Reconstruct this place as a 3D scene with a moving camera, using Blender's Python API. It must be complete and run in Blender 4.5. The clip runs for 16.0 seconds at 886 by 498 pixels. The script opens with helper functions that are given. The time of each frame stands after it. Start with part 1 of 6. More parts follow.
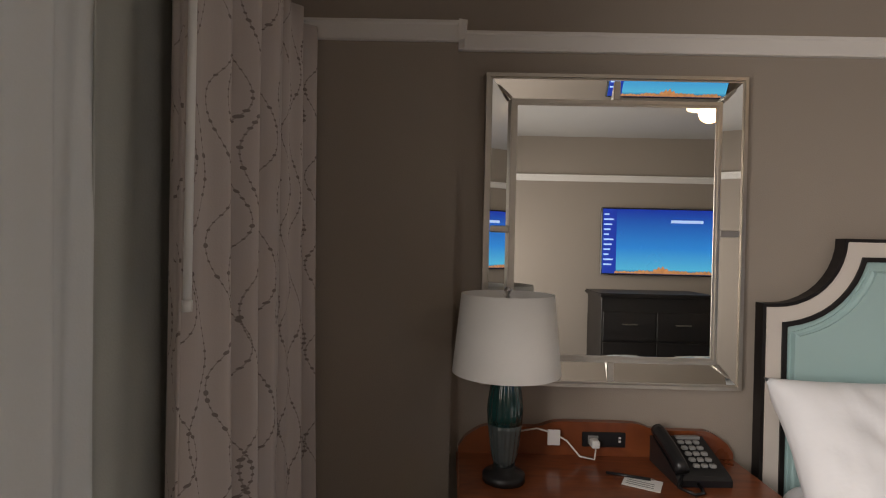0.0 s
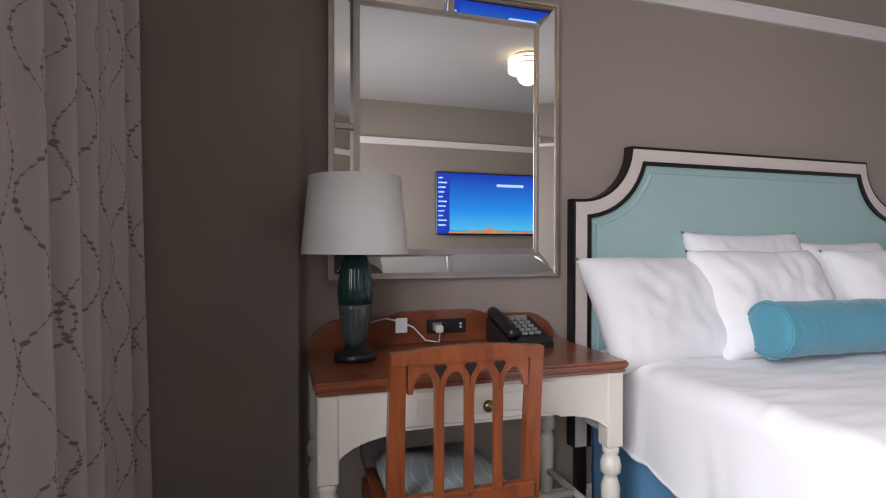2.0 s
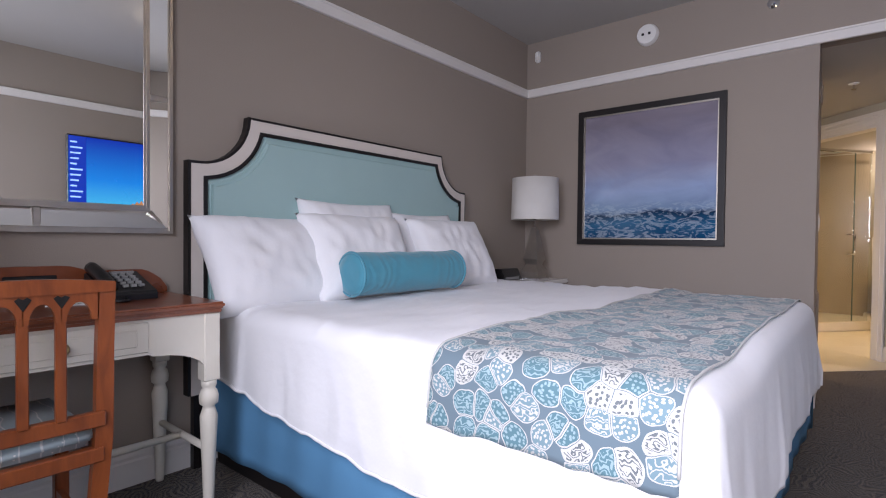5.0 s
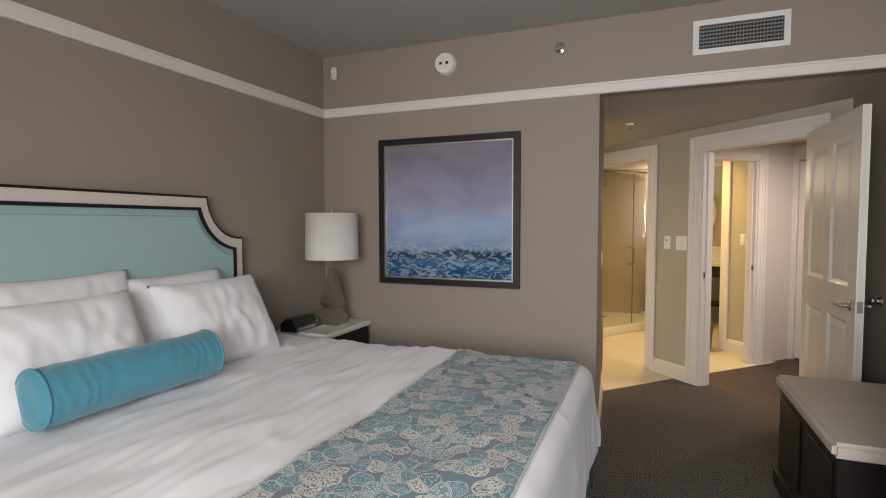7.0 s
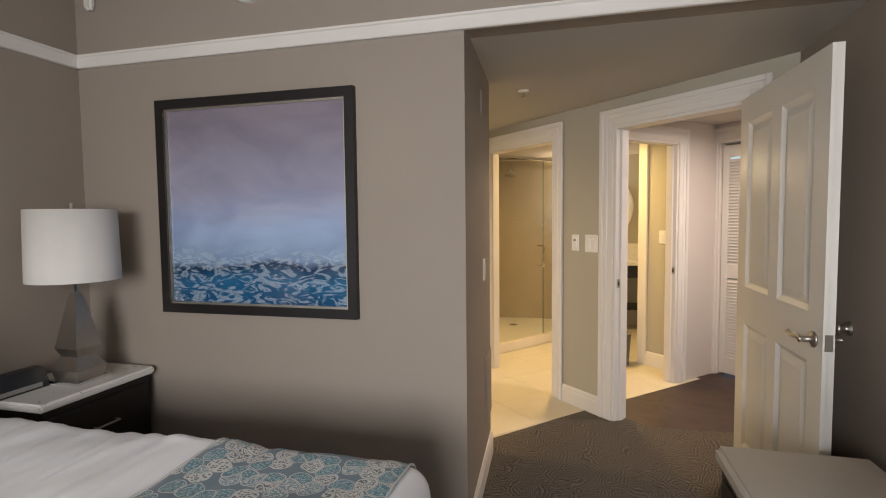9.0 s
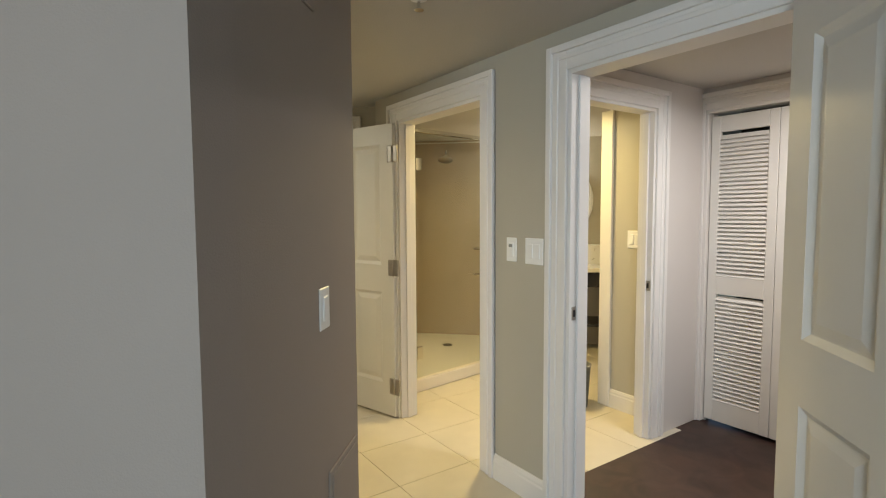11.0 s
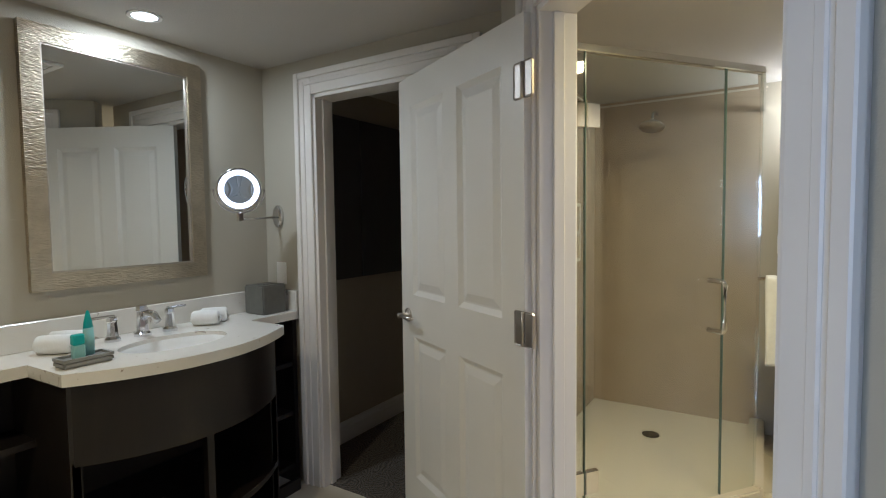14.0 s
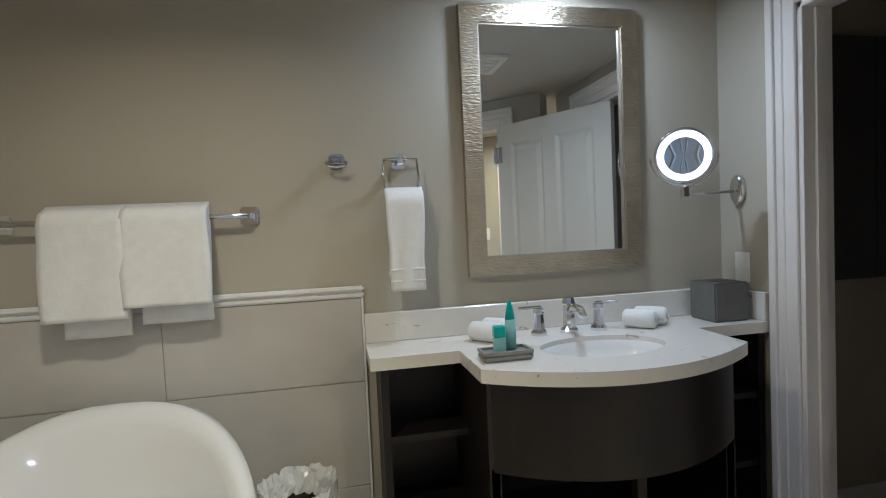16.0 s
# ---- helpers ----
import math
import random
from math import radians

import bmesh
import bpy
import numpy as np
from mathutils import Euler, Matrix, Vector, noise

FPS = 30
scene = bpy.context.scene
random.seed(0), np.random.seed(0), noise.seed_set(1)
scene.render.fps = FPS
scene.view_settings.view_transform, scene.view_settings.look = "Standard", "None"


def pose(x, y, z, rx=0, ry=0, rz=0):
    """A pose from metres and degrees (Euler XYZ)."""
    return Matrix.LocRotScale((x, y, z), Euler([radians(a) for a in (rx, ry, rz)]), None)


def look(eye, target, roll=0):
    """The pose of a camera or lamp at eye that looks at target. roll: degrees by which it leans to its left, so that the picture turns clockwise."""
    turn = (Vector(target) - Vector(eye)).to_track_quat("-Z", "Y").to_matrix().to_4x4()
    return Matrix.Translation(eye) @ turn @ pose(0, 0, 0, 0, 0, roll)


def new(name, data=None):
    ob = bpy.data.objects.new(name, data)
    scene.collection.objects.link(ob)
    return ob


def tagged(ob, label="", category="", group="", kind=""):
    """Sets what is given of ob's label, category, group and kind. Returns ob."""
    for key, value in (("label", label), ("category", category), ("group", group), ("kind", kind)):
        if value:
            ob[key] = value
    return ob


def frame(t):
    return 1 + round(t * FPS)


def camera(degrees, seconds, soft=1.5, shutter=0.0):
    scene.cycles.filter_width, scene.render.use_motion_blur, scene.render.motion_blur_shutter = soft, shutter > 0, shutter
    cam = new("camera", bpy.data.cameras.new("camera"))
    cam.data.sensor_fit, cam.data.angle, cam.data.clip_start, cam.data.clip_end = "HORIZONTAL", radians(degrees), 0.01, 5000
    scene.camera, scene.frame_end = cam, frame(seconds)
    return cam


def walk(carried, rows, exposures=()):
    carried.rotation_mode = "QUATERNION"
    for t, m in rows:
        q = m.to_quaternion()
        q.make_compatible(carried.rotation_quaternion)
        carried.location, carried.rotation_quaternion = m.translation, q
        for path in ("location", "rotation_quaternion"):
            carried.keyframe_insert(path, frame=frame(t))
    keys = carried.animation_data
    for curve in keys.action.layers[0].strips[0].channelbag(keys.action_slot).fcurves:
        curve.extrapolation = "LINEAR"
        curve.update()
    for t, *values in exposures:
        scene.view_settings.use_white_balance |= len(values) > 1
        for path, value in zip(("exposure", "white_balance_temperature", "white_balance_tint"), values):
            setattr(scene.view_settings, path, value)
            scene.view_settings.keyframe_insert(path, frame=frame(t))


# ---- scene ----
cam = camera(81.2, 16.0, soft=1.1)
PATH = [
    (0, (0.337, 0.31, 1.478), (0.312, 2.31, 1.470), 1.3),
    (0.5, (0.306, 0.321, 1.456), (0.54, 2.307, 1.447), 1.3),
    (1, (0.266, 0.316, 1.4), (0.72, 2.264, 1.387), 1.1),
    (1.5, (0.278, 0.296, 1.263), (0.822, 2.22, 1.258), 0.5),
    (2, (0.299, 0.267, 1.124), (0.894, 2.176, 1.111), 0.1),
    (2.5, (0.319, 0.225, 1.024), (0.97, 2.116, 1.001), -0.1),
    (3, (0.348, 0.158, 0.954), (1.112, 2.006, 0.929), -0.1),
    (3.5, (0.367, 0.087, 0.955), (1.348, 1.829, 0.917), 0.3),
    (4, (0.392, 0.018, 0.961), (1.591, 1.618, 0.92), 0.4),
    (4.5, (0.407, -0.048, 0.961), (1.783, 1.403, 0.921), 0.4),
    (5, (0.43, -0.116, 0.994), (1.967, 1.163, 0.954), 0.6),
    (5.2, (0.447, -0.129, 1.028), (2.053, 1.062, 0.981), 0.8),
    (7.3, (1.049, -0.165, 1.419), (2.911, 0.557, 1.314), -0.2),
    (7.5, (1.146, -0.19, 1.427), (3.012, 0.52, 1.319), -0.2),
    (8, (1.424, -0.216, 1.415), (3.298, 0.471, 1.303), -0.3),
    (8.5, (1.764, -0.246, 1.419), (3.66, 0.379, 1.3), -0.6),
    (9, (2.104, -0.299, 1.407), (4.037, 0.201, 1.286), -0.6),
    (9.5, (2.445, -0.325, 1.385), (4.388, 0.135, 1.267), -0.5),
    (10, (2.811, -0.285, 1.386), (4.77, 0.102, 1.265), -0.5),
    (10.2, (2.929, -0.329, 1.411), (4.89, 0.039, 1.266), -0.2),
    (12.3, (4.394, -0.428, 1.358), (6.363, -0.097, 1.237), -0.4),
    (12.5, (4.535, -0.4, 1.362), (6.496, -0.029, 1.238), -0.4),
    (13, (4.87, -0.335, 1.366), (6.805, 0.156, 1.244), -0.4),
    (13.5, (5.13, -0.254, 1.366), (6.973, 0.514, 1.25), -0.4),
    (14, (5.3, -0.099, 1.365), (6.994, 0.957, 1.257), -0.7),
    (14.5, (5.378, 0.054, 1.353), (6.894, 1.354, 1.254), -1.0),
    (15, (5.497, 0.153, 1.356), (6.745, 1.713, 1.273), -1.3),
    (15.5, (5.56, 0.232, 1.321), (6.433, 2.03, 1.244), -1.9),
    (16, (5.628, 0.344, 1.312), (6.028, 2.302, 1.223), -2.6),
]
EXPOSURES = [(0, -0.1, 7500, 15), (0.5, 0.9, 7600, 15), (1, 0.5, 7200, 14), (1.5, 0.4, 6850, 16), (2, 0.15, 6500, 18), (3.5, -0.02, 6000, 23), (5, -0.02, 6050, 22), (7.5, 0.12, 6900, 11), (9, 0.3, 6800, 11),
             (10, 0.5, 5750, 6), (12.5, -0.1, 5600, -5), (13.5, 0.05, 5050, 4), (14.5, -0.05, 4300, 8), (16, 0.0, 4300, 9)]
walk(cam, [(t, look(eye, target, roll)) for t, eye, target, roll in PATH], EXPOSURES)

# ---- main dimensions (metres) ----
X_WIN, Y_HEAD, X_PIC, Y_SOUTH = -0.28, 2.14, 4.22, -1.33      # bedroom walls, inner faces
Z_CEIL, Z_LOW, Z_RAIL = 2.62, 2.18, 2.170                       # bedroom ceiling, low ceiling, picture rail underside
Y_VAN, X_CLOS = 2.19, 7.17                                     # vanity wall, closet wall
R2 = math.sqrt(0.5)
# frame of the slanted wall: x along the wall, y into the dressing area, z up
MW = Matrix(((R2, -R2, 0, 3.15), (R2, R2, 0, -3.15), (0, 0, 1, 0), (0, 0, 0, 1)))

# ---- world and lights ----
world = bpy.data.worlds.new("world")
scene.world = world
world.use_nodes = True
sky = world.node_tree.nodes.new("ShaderNodeTexSky")
sky.sky_type, sky.sun_disc = "NISHITA", False
sky.sun_elevation, sky.sun_rotation = radians(40), radians(250)
world.node_tree.links.new(sky.outputs[0], world.node_tree.nodes["Background"].inputs[0])
world.node_tree.nodes["Background"].inputs[1].default_value = 0.1


def area_lamp(name, m, sx, sy, watts, color, spread=180):
    d = bpy.data.lights.new(name, "AREA")
    d.shape, d.size, d.size_y, d.energy, d.color, d.spread = "RECTANGLE", sx, sy, watts, color, radians(spread)
    ob = new(name, d)
    ob.matrix_world = m
    return ob


def point_lamp(name, at, watts, color, radius=0.06):
    d = bpy.data.lights.new(name, "POINT")
    d.energy, d.color, d.shadow_soft_size = watts, color, radius
    ob = new(name, d)
    ob.location = at
    return ob


area_lamp("window_daylight", look((X_WIN - 0.06, -0.15, 1.55), (3, -0.05, 0.72)), 1.8, 1.15, 64, (0.94, 0.96, 1.0), 136)
point_lamp("ceiling_light_bulb", (2.15, 0.25, 2.47), 2.5, (1.0, 0.60, 0.28), 0.08)
area_lamp("dressing_can_bulb", look((6.44, 1.97, 2.165), (6.44, 1.971, 0)), 0.09, 0.09, 7, (1.0, 0.86, 0.66), 180)
# added fill lamp without a fixture, brightens the shower room
area_lamp("shower_room_fill", look((7.2, -0.25, 2.165), (7.2, -0.249, 0)), 0.2, 0.2, 24, (1.0, 0.67, 0.24), 170)
point_lamp("sconce_bulb", (8.95, -0.42, 1.98), 18, (1.0, 0.80, 0.56), 0.05)
# warm fill added near the tub; no ceiling fixture belongs to it
area_lamp("entry_fill", look((5.25, 1.15, 2.165), (5.25, 1.151, 0)), 0.1, 0.1, 11, (1.0, 0.69, 0.33), 160)
# unseen lamp added to lift the hall's brightness
area_lamp("hall_fill", look((5.9, -1.75, 2.165), (5.9, -1.749, 0)), 0.2, 0.2, 20, (1.0, 0.82, 0.74), 170)


# ---- materials ----
def mat(name, color, rough=0.5, metal=0.0, var=0.06, scale=6.0, bump=0.0, bump_scale=60.0, coat=0.0, emit=0.0, island=False, sheen=0.0):
    m = bpy.data.materials.new(name)
    m.use_nodes = True
    n, l = m.node_tree.nodes, m.node_tree.links
    b = n["Principled BSDF"]
    b.inputs["Roughness"].default_value, b.inputs["Metallic"].default_value = rough, metal
    b.inputs["Coat Weight"].default_value = coat
    b.inputs["Sheen Weight"].default_value = sheen
    tc = n.new("ShaderNodeTexCoord")
    tex = n.new("ShaderNodeTexNoise")
    tex.inputs["Scale"].default_value, tex.inputs["Detail"].default_value = scale, 5
    l.new(tc.outputs["Object"], tex.inputs["Vector"])
    ramp = n.new("ShaderNodeValToRGB")
    ramp.color_ramp.elements[0].position, ramp.color_ramp.elements[1].position = 0.3, 0.7
    ramp.color_ramp.elements[0].color = (*[c * (1 - var) for c in color], 1)
    ramp.color_ramp.elements[1].color = (*[min(1, c * (1 + var)) for c in color], 1)
    l.new(tex.outputs["Fac"], ramp.inputs["Fac"])
    l.new(ramp.outputs["Color"], b.inputs["Base Color"])
    rr = n.new("ShaderNodeMapRange")
    rr.inputs["To Min"].default_value, rr.inputs["To Max"].default_value = max(0, rough - 0.06), min(1, rough + 0.06)
    l.new(tex.outputs["Fac"], rr.inputs["Value"])
    if metal < 0.9:
        l.new(rr.outputs["Result"], b.inputs["Roughness"])
    if bump:
        fine = n.new("ShaderNodeTexNoise")
        fine.inputs["Scale"].default_value, fine.inputs["Detail"].default_value = bump_scale, 3
        l.new(tc.outputs["Object"], fine.inputs["Vector"])
        bn = n.new("ShaderNodeBump")
        bn.inputs["Strength"].default_value, bn.inputs["Distance"].default_value = bump, 0.01
        l.new(fine.outputs["Fac"], bn.inputs["Height"])
        l.new(bn.outputs["Normal"], b.inputs["Normal"])
    if emit:
        b.inputs["Emission Color"].default_value = (*color, 1)
        b.inputs["Emission Strength"].default_value = emit
    return m


def ramped(m, fac, stops, to="Base Color", constant=False):
    n, l = m.node_tree.nodes, m.node_tree.links
    r = n.new("ShaderNodeValToRGB")
    r.color_ramp.interpolation = "CONSTANT" if constant else "LINEAR"
    for i, (p, c) in enumerate(stops):
        e = r.color_ramp.elements[i] if i < 2 else r.color_ramp.elements.new(p)
        e.position, e.color = p, (*c, 1)
    l.new(fac, r.inputs["Fac"])
    if to:
        l.new(r.outputs["Color"], n["Principled BSDF"].inputs[to])
    return r.outputs["Color"]


def node(m, kind, vec=None, **inputs):
    n, l = m.node_tree.nodes, m.node_tree.links
    k = n.new(kind)
    for key, v in inputs.items():
        k.inputs[key].default_value = v
    if vec is not None:
        l.new(vec, k.inputs["Vector"])
    return k


def coords(m, scale=(1, 1, 1)):
    tc = m.node_tree.nodes.new("ShaderNodeTexCoord")
    mp = m.node_tree.nodes.new("ShaderNodeMapping")
    mp.inputs["Scale"].default_value = scale
    m.node_tree.links.new(tc.outputs["Object"], mp.inputs["Vector"])
    return mp.outputs["Vector"]


def wood(name, dark, light, scale, rough=0.35, coat=0.2):
    m = mat(name, light, rough, coat=coat)
    v = coords(m, scale)
    t = node(m, "ShaderNodeTexNoise", v, Scale=3.0, Detail=8.0, Distortion=1.2)
    ramped(m, t.outputs["Fac"], [(0.3, dark), (0.7, light)])
    return m


WALL = mat("wall_paint", (0.328, 0.279, 0.234), 0.75, var=0.03, scale=1.5, bump=0.12, bump_scale=220)
WALL_DRESS = mat("dressing_wall_paint", (0.45, 0.42, 0.34), 0.7, var=0.03, scale=1.5, bump=0.1, bump_scale=220)
CEIL = mat("ceiling_paint", (0.50, 0.48, 0.45), 0.85, var=0.02, scale=2, bump=0.2, bump_scale=150)
TRIM = mat("trim_paint", (0.76, 0.73, 0.69), 0.42, var=0.025, scale=3, bump=0.03, bump_scale=30)
DOORW = mat("door_paint", (0.78, 0.76, 0.71), 0.38, var=0.025, scale=3, bump=0.04, bump_scale=40)
DARKW = wood("espresso_wood", (0.006, 0.0045, 0.004), (0.013, 0.009, 0.007), (1, 8, 1), 0.45, 0.05)
CHERRY = wood("cherry_wood", (0.16, 0.04, 0.014), (0.27, 0.075, 0.025), (2, 10, 2), 0.3, 0.35)
CHAIRW = wood("chair_wood", (0.16, 0.036, 0.009), (0.29, 0.074, 0.017), (8, 8, 1.5), 0.35, 0.25)
CREAM = mat("cream_paint", (0.72, 0.68, 0.58), 0.4, var=0.04, scale=5, bump=0.04, bump_scale=40)
LINEN = mat("white_cotton", (0.82, 0.82, 0.83), 0.85, var=0.015, scale=4, bump=0.16, bump_scale=22, sheen=0.2)
TERRY = mat("terry_towel", (0.82, 0.82, 0.81), 0.95, var=0.03, scale=40, bump=0.12, bump_scale=170, sheen=0.4)
AQUA = mat("aqua_upholstery", (0.36, 0.52, 0.51), 0.55, var=0.03, scale=3, bump=0.08, bump_scale=300)
TEAL = mat("teal_cushion", (0.06, 0.27, 0.36), 0.75, var=0.05, scale=6, sheen=0.3)
SKIRT = mat("blue_bed_skirt", (0.10, 0.27, 0.46), 0.8, var=0.05, scale=5, bump=0.3, bump_scale=400)
BLACK = mat("black_plastic", (0.012, 0.012, 0.013), 0.35, var=0.1)
BLACKP = mat("black_lacquer", (0.009, 0.007, 0.007), 0.45, var=0.1)
CREAMBAND = mat("cream_lacquer", (0.66, 0.60, 0.54), 0.4, var=0.03)
CHROME = mat("chrome", (0.75, 0.75, 0.76), 0.08, 1.0, var=0.02)
NICKEL = mat("brushed_nickel", (0.50, 0.46, 0.41), 0.40, 1.0, var=0.05, scale=20)
SILVER = mat("silver_frame", (0.55, 0.51, 0.45), 0.42, 1.0, var=0.08, scale=15)
MIRROR = mat("mirror_glass", (0.86, 0.88, 0.87), 0.01, 1.0, var=0.0)
SHADE = mat("lamp_shade_linen", (0.72, 0.70, 0.66), 0.85, var=0.03, scale=8, bump=0.15, bump_scale=300)
PLATE = mat("switch_plastic", (0.82, 0.81, 0.78), 0.35, var=0.015)
GREYP = mat("grey_plastic", (0.25, 0.25, 0.24), 0.5)
PAPER = mat("white_paper", (0.85, 0.84, 0.82), 0.7, var=0.02)
PORCELAIN = mat("white_porcelain", (0.84, 0.84, 0.83), 0.12, var=0.01, coat=0.6)
GREYBOX = mat("grey_leatherette", (0.14, 0.14, 0.125), 0.6, var=0.1, scale=30, bump=0.2, bump_scale=200)
BROWNF = wood("hall_dark_floor", (0.025, 0.012, 0.009), (0.06, 0.03, 0.022), (2, 2, 2), 0.5, 0.1)
GROUT = mat("grout", (0.60, 0.545, 0.43), 0.9, var=0.05)
TILE = mat("cream_floor_tile", (0.66, 0.60, 0.47), 0.32, var=0.06, scale=4)
WTILE = mat("grey_wall_tile", (0.56, 0.54, 0.50), 0.22, var=0.05, scale=5)
SHTILE = mat("tan_shower_panel", (0.47, 0.38, 0.28), 0.2, var=0.06, scale=5)
PAN = mat("shower_pan", (0.72, 0.67, 0.58), 0.35, var=0.02)
HALLW = mat("hall_white_paint", (0.64, 0.60, 0.56), 0.6, var=0.03, scale=1.5, bump=0.1, bump_scale=220)
# dark grey of the closet panels; also the painted shade behind the louvres
SLATE = mat("dark_closet_panel_and_shade", (0.065, 0.065, 0.066), 0.35, var=0.1)
CLOSETW = mat("closet_wall_paint", (0.42, 0.38, 0.31), 0.8, var=0.03)
BENCHTOP = mat("bench_leather", (0.55, 0.50, 0.43), 0.45, var=0.04, bump=0.1, bump_scale=120)
QUARTZ = mat("quartz_top", (0.78, 0.76, 0.71), 0.18, var=0.0)
v = coords(QUARTZ)
t = node(QUARTZ, "ShaderNodeTexNoise", v, Scale=14.0, Detail=4.0, Distortion=2.0)
ramped(QUARTZ, t.outputs["Fac"], [(0.0, (0.80, 0.78, 0.73)), (0.68, (0.77, 0.745, 0.69)), (0.73, (0.35, 0.30, 0.24)), (0.76, (0.78, 0.76, 0.71))])
BULB = mat("lamp_glow", (1.0, 0.93, 0.82), 0.5, var=0.0, emit=14)
RINGL = mat("led_ring", (1.0, 0.93, 0.93), 0.5, var=0.0, emit=3.0)
GLOBE = mat("ceiling_light_glass", (1.0, 0.82, 0.55), 0.5, var=0.0, emit=2.4)
CLEARP = mat("clear_bag", (0.7, 0.7, 0.68), 0.25, var=0.1)
TEALP = mat("teal_toiletry", (0.05, 0.42, 0.42), 0.3, var=0.05)
TEALG = mat("pale_teal_toiletry", (0.30, 0.55, 0.56), 0.3, var=0.05)
SHEER = mat("grey_blackout_lining", (0.44, 0.45, 0.41), 0.8, var=0.03, bump=0.1, bump_scale=200)
SHEERW = mat("white_sheer", (0.72, 0.74, 0.73), 0.8, var=0.02, bump=0.1, bump_scale=200)
PORC_BAND = mat("hammered_champagne", (0.56, 0.50, 0.38), 0.3, 1.0, var=0.1, scale=20)
v = coords(PORC_BAND, (1, 1, 4))
t = node(PORC_BAND, "ShaderNodeTexVoronoi", v, Scale=45.0)
bn = node(PORC_BAND, "ShaderNodeBump", None, Strength=0.5, Distance=0.005)
PORC_BAND.node_tree.links.new(t.outputs["Distance"], bn.inputs["Height"])
PORC_BAND.node_tree.links.new(bn.outputs["Normal"], PORC_BAND.node_tree.nodes["Principled BSDF"].inputs["Normal"])

GLASS = bpy.data.materials.new("clear_glass")
GLASS.use_nodes = True
g = GLASS.node_tree
g.nodes.remove(g.nodes["Principled BSDF"])
tr, gl = g.nodes.new("ShaderNodeBsdfTransparent"), g.nodes.new("ShaderNodeBsdfGlossy")
mx = g.nodes.new("ShaderNodeMixShader")
tr.inputs[0].default_value, gl.inputs["Roughness"].default_value = (0.93, 0.95, 0.93, 1), 0.02
mx.inputs[0].default_value = 0.07
g.links.new(tr.outputs[0], mx.inputs[1])
g.links.new(gl.outputs[0], mx.inputs[2])
g.links.new(mx.outputs[0], g.nodes["Material Output"].inputs[0])

# carpet: meandering light lines on a dark taupe pile
CARPET = mat("patterned_carpet", (0.12, 0.10, 0.075), 0.95, sheen=0.2)
v = coords(CARPET)
wob = node(CARPET, "ShaderNodeTexNoise", v, Scale=7.0, Detail=1.5)
off = CARPET.node_tree.nodes.new("ShaderNodeVectorMath")
off.operation = "MULTIPLY_ADD"
off.inputs[1].default_value = (0.14, 0.14, 0.0)
CARPET.node_tree.links.new(wob.outputs["Color"], off.inputs[0])
CARPET.node_tree.links.new(v, off.inputs[2])
cells = node(CARPET, "ShaderNodeTexVoronoi", off.outputs[0], Scale=8.5, Randomness=0.9)
cells.feature, cells.voronoi_dimensions = "DISTANCE_TO_EDGE", "2D"
sn = node(CARPET, "ShaderNodeMath")
sn.operation = "PINGPONG"
sn.inputs[1].default_value = 0.075
CARPET.node_tree.links.new(cells.outputs["Distance"], sn.inputs[0])
wv = node(CARPET, "ShaderNodeMath")
wv.operation = "MULTIPLY"
wv.inputs[1].default_value = 1 / 0.075
CARPET.node_tree.links.new(sn.outputs[0], wv.inputs[0])
ramped(CARPET, wv.outputs[0], [(0.0, (0.024, 0.018, 0.012)), (0.45, (0.030, 0.023, 0.016)), (0.62, (0.125, 0.096, 0.066)), (1.0, (0.14, 0.108, 0.074))])
pile = node(CARPET, "ShaderNodeTexNoise", v, Scale=380.0, Detail=2.0)
bn = node(CARPET, "ShaderNodeBump", None, Strength=0.8, Distance=0.01)
CARPET.node_tree.links.new(pile.outputs["Fac"], bn.inputs["Height"])
CARPET.node_tree.links.new(bn.outputs["Normal"], CARPET.node_tree.nodes["Principled BSDF"].inputs["Normal"])


# drape: vine lines and dots on pale taupe
def print_fabric(name, ground, ink, size, axes):
    m = mat(name, ground, 0.85, sheen=0.15)
    v = coords(m, axes)
    vo = node(m, "ShaderNodeTexVoronoi", v, Scale=size, Randomness=0.8)
    dots = ramped(m, vo.outputs["Distance"], [(0.0, (1, 1, 1)), (0.12, (1, 1, 1)), (0.16, (0, 0, 0)), (1, (0, 0, 0))], to=None)
    w = node(m, "ShaderNodeTexWave", v, Scale=size * 0.13, Distortion=5.0, Detail=1.0)
    w.inputs["Detail Scale"].default_value = 1.2
    lines = ramped(m, w.outputs["Fac"], [(0.0, (0.8, 0.8, 0.8)), (0.012, (0.7, 0.7, 0.7)), (0.022, (0, 0, 0)), (1, (0, 0, 0))], to=None)
    n, l = m.node_tree.nodes, m.node_tree.links
    mx = n.new("ShaderNodeMath")
    mx.operation = "MAXIMUM"
    l.new(dots, mx.inputs[0])
    l.new(lines, mx.inputs[1])
    ramped(m, mx.outputs[0], [(0.0, ground), (1.0, ink)])
    return m




